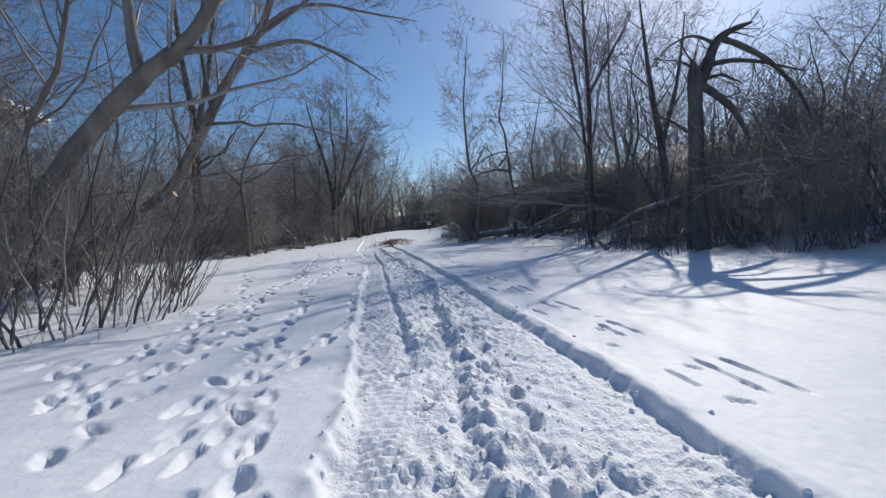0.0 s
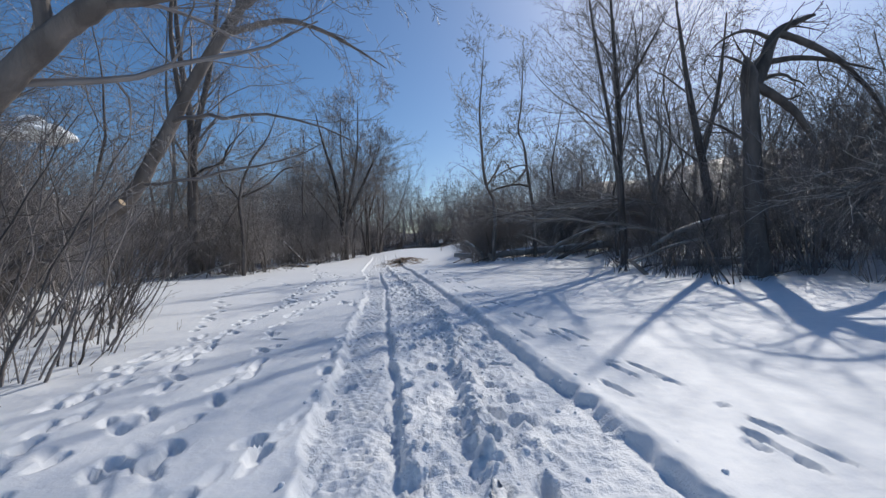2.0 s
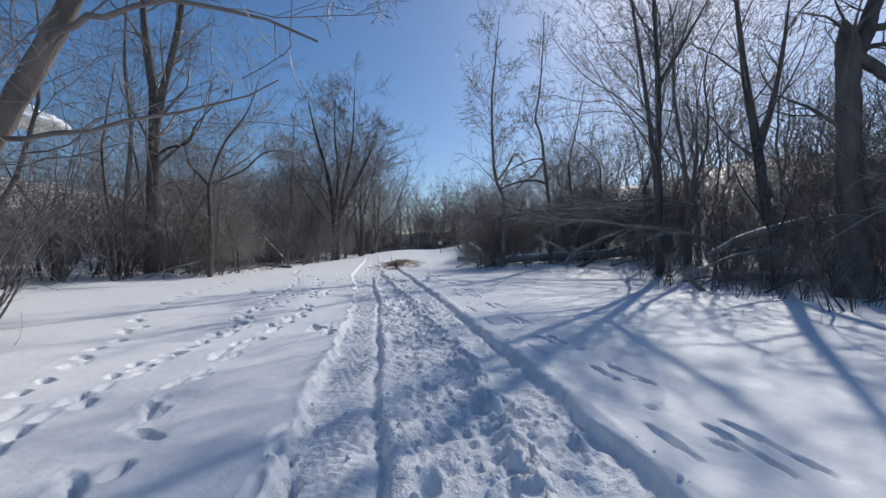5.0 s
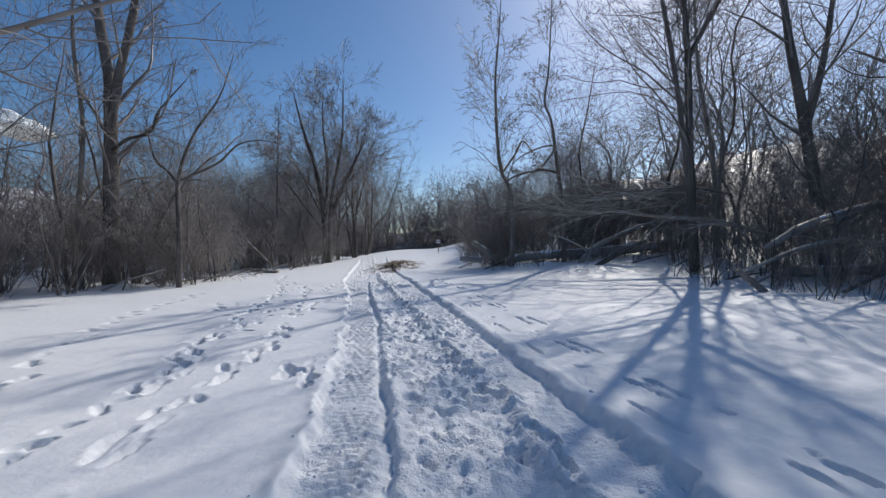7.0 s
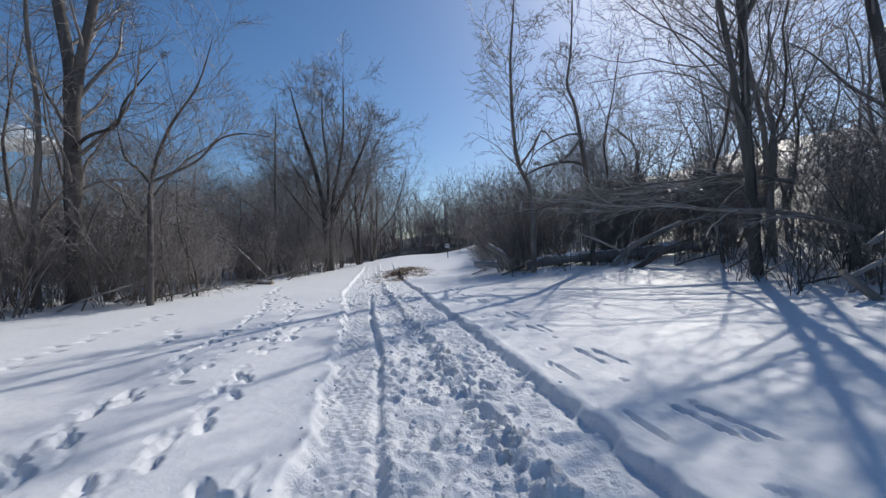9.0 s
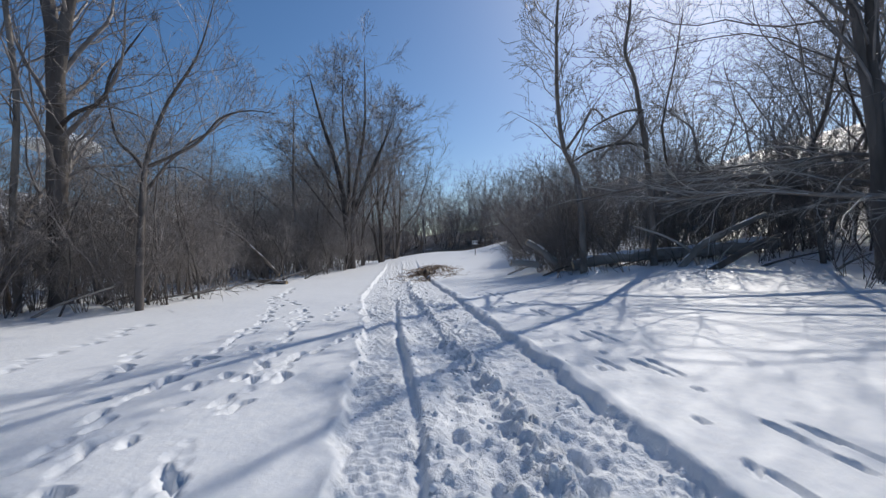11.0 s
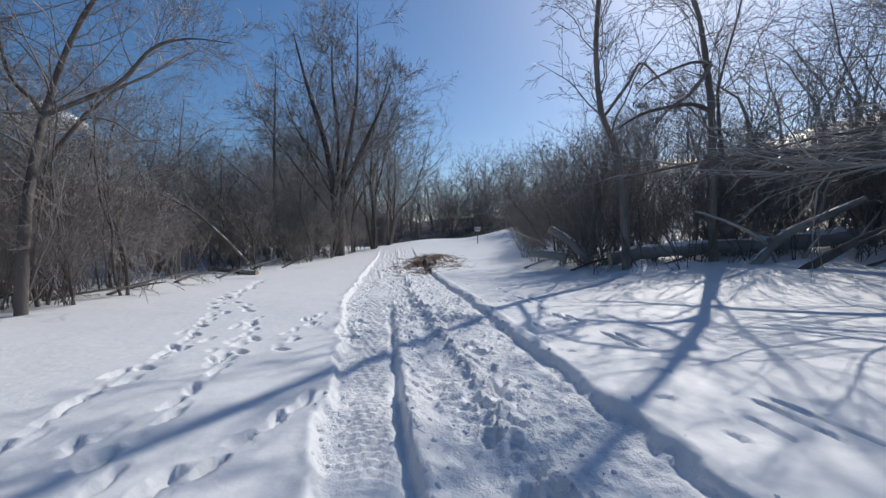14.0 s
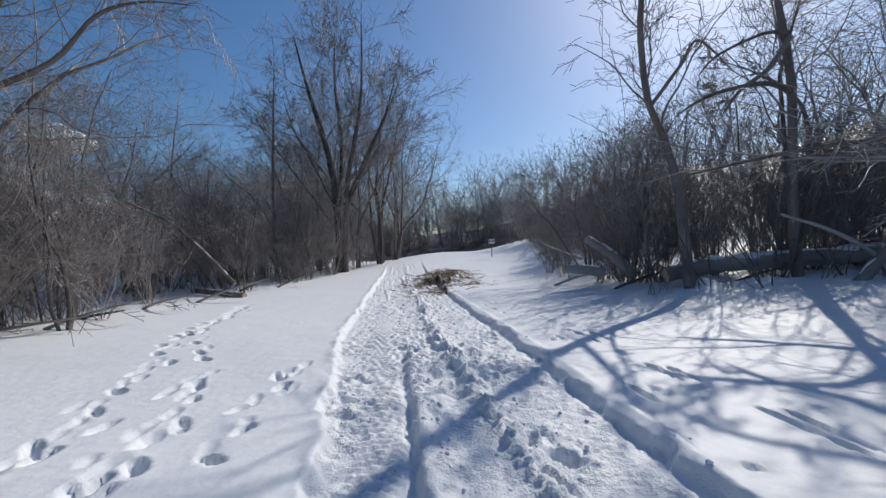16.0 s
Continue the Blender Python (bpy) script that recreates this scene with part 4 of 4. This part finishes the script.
CLOUD.node_tree.nodes["Principled BSDF"].inputs["Emission Strength"].default_value = 0.3
tagged(part("cloud", bm, CLOUD), "small white cloud low over the wooded hill", "cloud", kind="structure")

# ---- woods along both edges ----
tall = [tree_thing("bare_tree", tree_meshes(20 + k, 15 + 2 * (k % 3), 0.14, (13 if k % 2 else 20, 7, 5), 3, trunks=1 + k % 2, rise=0.035, wob=0.16, spread=(0.5, 1.15), seg=0.8, thin=0.0065, fork=0.3), (BARK, TWIG_GREY), "tall bare deciduous tree with grey-brown bark in snow", group="trees along the trail") for k in range(5)]
small = [tree_thing("sapling", tree_meshes(40 + k, 6.5, 0.05, (10, 6, 4), 3, trunks=1 + k % 3, rise=0.03, wob=0.16, spread=(0.5, 1.2), seg=0.6, thin=0.005, fork=0.15), (BARK_DARK, TWIG), "slender bare sapling with thin brown twigs", "sapling", "saplings at the wood edge") for k in range(4)]


def shrub_tubes(seed, stems, height, kids, last, thin, seg=0.45, low=0.15):
    rng, tubes = random.Random(seed), Tubes()
    for _ in range(stems):
        a, t = rng.uniform(0, 6.283), rng.uniform(0.05, 0.6)
        grow([tubes], rng, (0.25 * math.cos(a) * rng.random(), 0.25 * math.sin(a) * rng.random(), -0.1), Vector((t * math.cos(a), t * math.sin(a), 1)).normalized(), height * rng.uniform(0.6, 1.1), rng.uniform(0.012, 0.024), 0, last, kids, seg, 0.13, 0.03, (0.35, 1.0), low, 0.35, (0.24, 0.46), thin)
    return tubes


shrubs = []
for k in range(6):
    s = new("shrub", shrub_tubes(60 + k, 9, 3.2 + 0.4 * (k % 3), (11, 4), 2, 0.0045, 0.6, 0.3).mesh("shrub"))
    s.data.materials.append((TWIG, TWIG_GREY)[k % 2])
    shrubs.append(tagged(s, "leafless brown shrub with many tangled thin stems", "shrub", "shrubs along the trail"))


def edge_spots(count, seed, side, y0, y1, deep0, deep1, scale):
    rng, out = random.Random(seed), []
    for _ in range(count):
        y = rng.uniform(y0, y1)
        deep = rng.uniform(deep0, deep1)
        x = float(edge_left(y)) - deep if side < 0 else float(edge_right(y)) + deep
        out.append(place(x, y, rng.uniform(0, 360), rng.uniform(*scale)))
    return out


left_tall = edge_spots(17, 1, -1, 9, 22, 3.0, 13, (0.6, 1.0)) + edge_spots(20, 13, -1, 24, 75, 2.5, 14, (0.45, 0.75))
right_tall = edge_spots(9, 2, 1, 12, 31, 5, 15, (0.55, 0.9)) + edge_spots(22, 22, 1, 33, 75, 2, 12, (0.3, 0.5))
LINE_L = [place(-13.2, 40, 77, 0.62), place(-12.6, 47, 20, 0.75), place(-10.6, 57, 200, 0.7)]
LINE_R = [place(12.4, 28.0, 15, 1.1), place(14.8, 31.0, 210, 1.15), place(8.6, 34.0, 330, 0.9), place(9.9, 27.4, 160, 1.15)]
fan = [tree_thing("spreading_tree", tree_meshes(150 + k, 14, 0.15, (9, 7, 5), 3, trunks=3, rise=0.045, wob=0.13, spread=(0.35, 0.85), seg=0.8, thin=0.0095, fork=0.22), (BARK_DARK, TWIG_GREY), "spreading many-stemmed bare tree at the wood edge", group="spreading trees along the trail") for k in range(2)]
scatter(fan, [place(-10.4, 50.5, 40, 0.95), place(-10.9, 53.5, 110, 0.95), place(-10.3, 57, 220, 0.9), place(-11.0, 62, 300, 0.9), place(-14.2, 47.5, 20, 0.85), place(-11.6, 48.5, 160, 0.8)])
scatter(tall, left_tall + right_tall + LINE_L + LINE_R)
scatter(small, edge_spots(20, 3, -1, 7, 18, 2.4, 9, (0.6, 1.0)) + edge_spots(78, 31, -1, 19, 60, 0.2, 9, (0.6, 1.15)) + edge_spots(40, 4, 1, 12, 60, 0.5, 8, (0.6, 1.15)))
scatter(shrubs, edge_spots(165, 5, -1, 8, 50, 0.3, 7, (0.55, 1.2)) + edge_spots(44, 6, 1, 13, 28, 0.4, 5, (0.5, 1.15)) + edge_spots(45, 62, 1, 30.6, 33, 0.5, 11, (0.6, 1.2)) + edge_spots(30, 61, 1, 31, 50, -0.2, 3, (0.4, 0.8)))


def joined(name, tubes_list, spots, mat, label, category):
    """Uncounted growth: many plants in one mesh."""
    base, vs, qs, at = [t.arrays() for t in tubes_list], [], [], 0
    for k, m in enumerate(spots):
        v, q = base[k % len(base)]
        a = np.array(m)
        vs.append(v @ a[:3, :3].T + a[:3, 3])
        qs.append(q + at)
        at += len(v)
    me = grid_mesh(name, np.concatenate(vs), np.concatenate(qs))
    me.materials.append(mat)
    return tagged(new(name, me), label, category, kind="stuff")


far_rng = random.Random(12)
clumps = [shrub_tubes(90 + k, 12, 4.6, (8, 3), 2, 0.0068, 1.25, 0.36) for k in range(4)]
joined("brush", clumps, edge_spots(120, 7, -1, 4, 70, 2.0, 11, (0.55, 1.05)) + edge_spots(75, 71, -1, 4, 100, 10, 36, (0.6, 1.0)) + edge_spots(42, 84, 1, 12, 31, 6, 14, (1.15, 1.6)) + edge_spots(46, 8, 1, 10, 28, 2, 8, (0.6, 1.15)) + edge_spots(44, 83, 1, 30.6, 34, 0.3, 14, (0.7, 1.25)) + edge_spots(55, 81, 1, 33, 60, 0.2, 4, (0.4, 0.8)) + edge_spots(36, 82, 1, 10, 80, 7, 20, (0.8, 1.3)) + [place(-11 + far_rng.uniform(-22, 18), far_rng.uniform(76, 92), far_rng.uniform(0, 360), far_rng.uniform(1.0, 1.5)) for _ in range(110)], TWIG_FAR, "dense tangle of leafless brown brush on the slope", "brush")
far_trees = []
for k in range(4):
    both = tree_meshes(110 + k, 12, 0.13, (13, 5), 2, rise=0.03, seg=1.2, thin=0.014, spread=(0.5, 1.1), fork=0.25)
    for key, items in both[1].groups.items():
        both[0].groups.setdefault(key, []).extend(items)
    far_trees.append(both[0])
ring = [place(-9 - 0.16 * (y - 60) + far_rng.uniform(-26, 24), y, far_rng.uniform(0, 360), far_rng.uniform(0.6, 1.1)) for y in [far_rng.uniform(76, 125) for _ in range(130)]]
joined("woodland", far_trees, edge_spots(75, 9, -1, 4, 24, 8, 34, (0.55, 1.0)) + edge_spots(185, 91, -1, 18, 120, 8, 42, (0.42, 0.72)) + edge_spots(130, 10, 1, 5, 120, 9, 40, (0.5, 0.95)) + ring, TWIG_FAR, "distant bare winter woodland on the hillsides", "woodland")
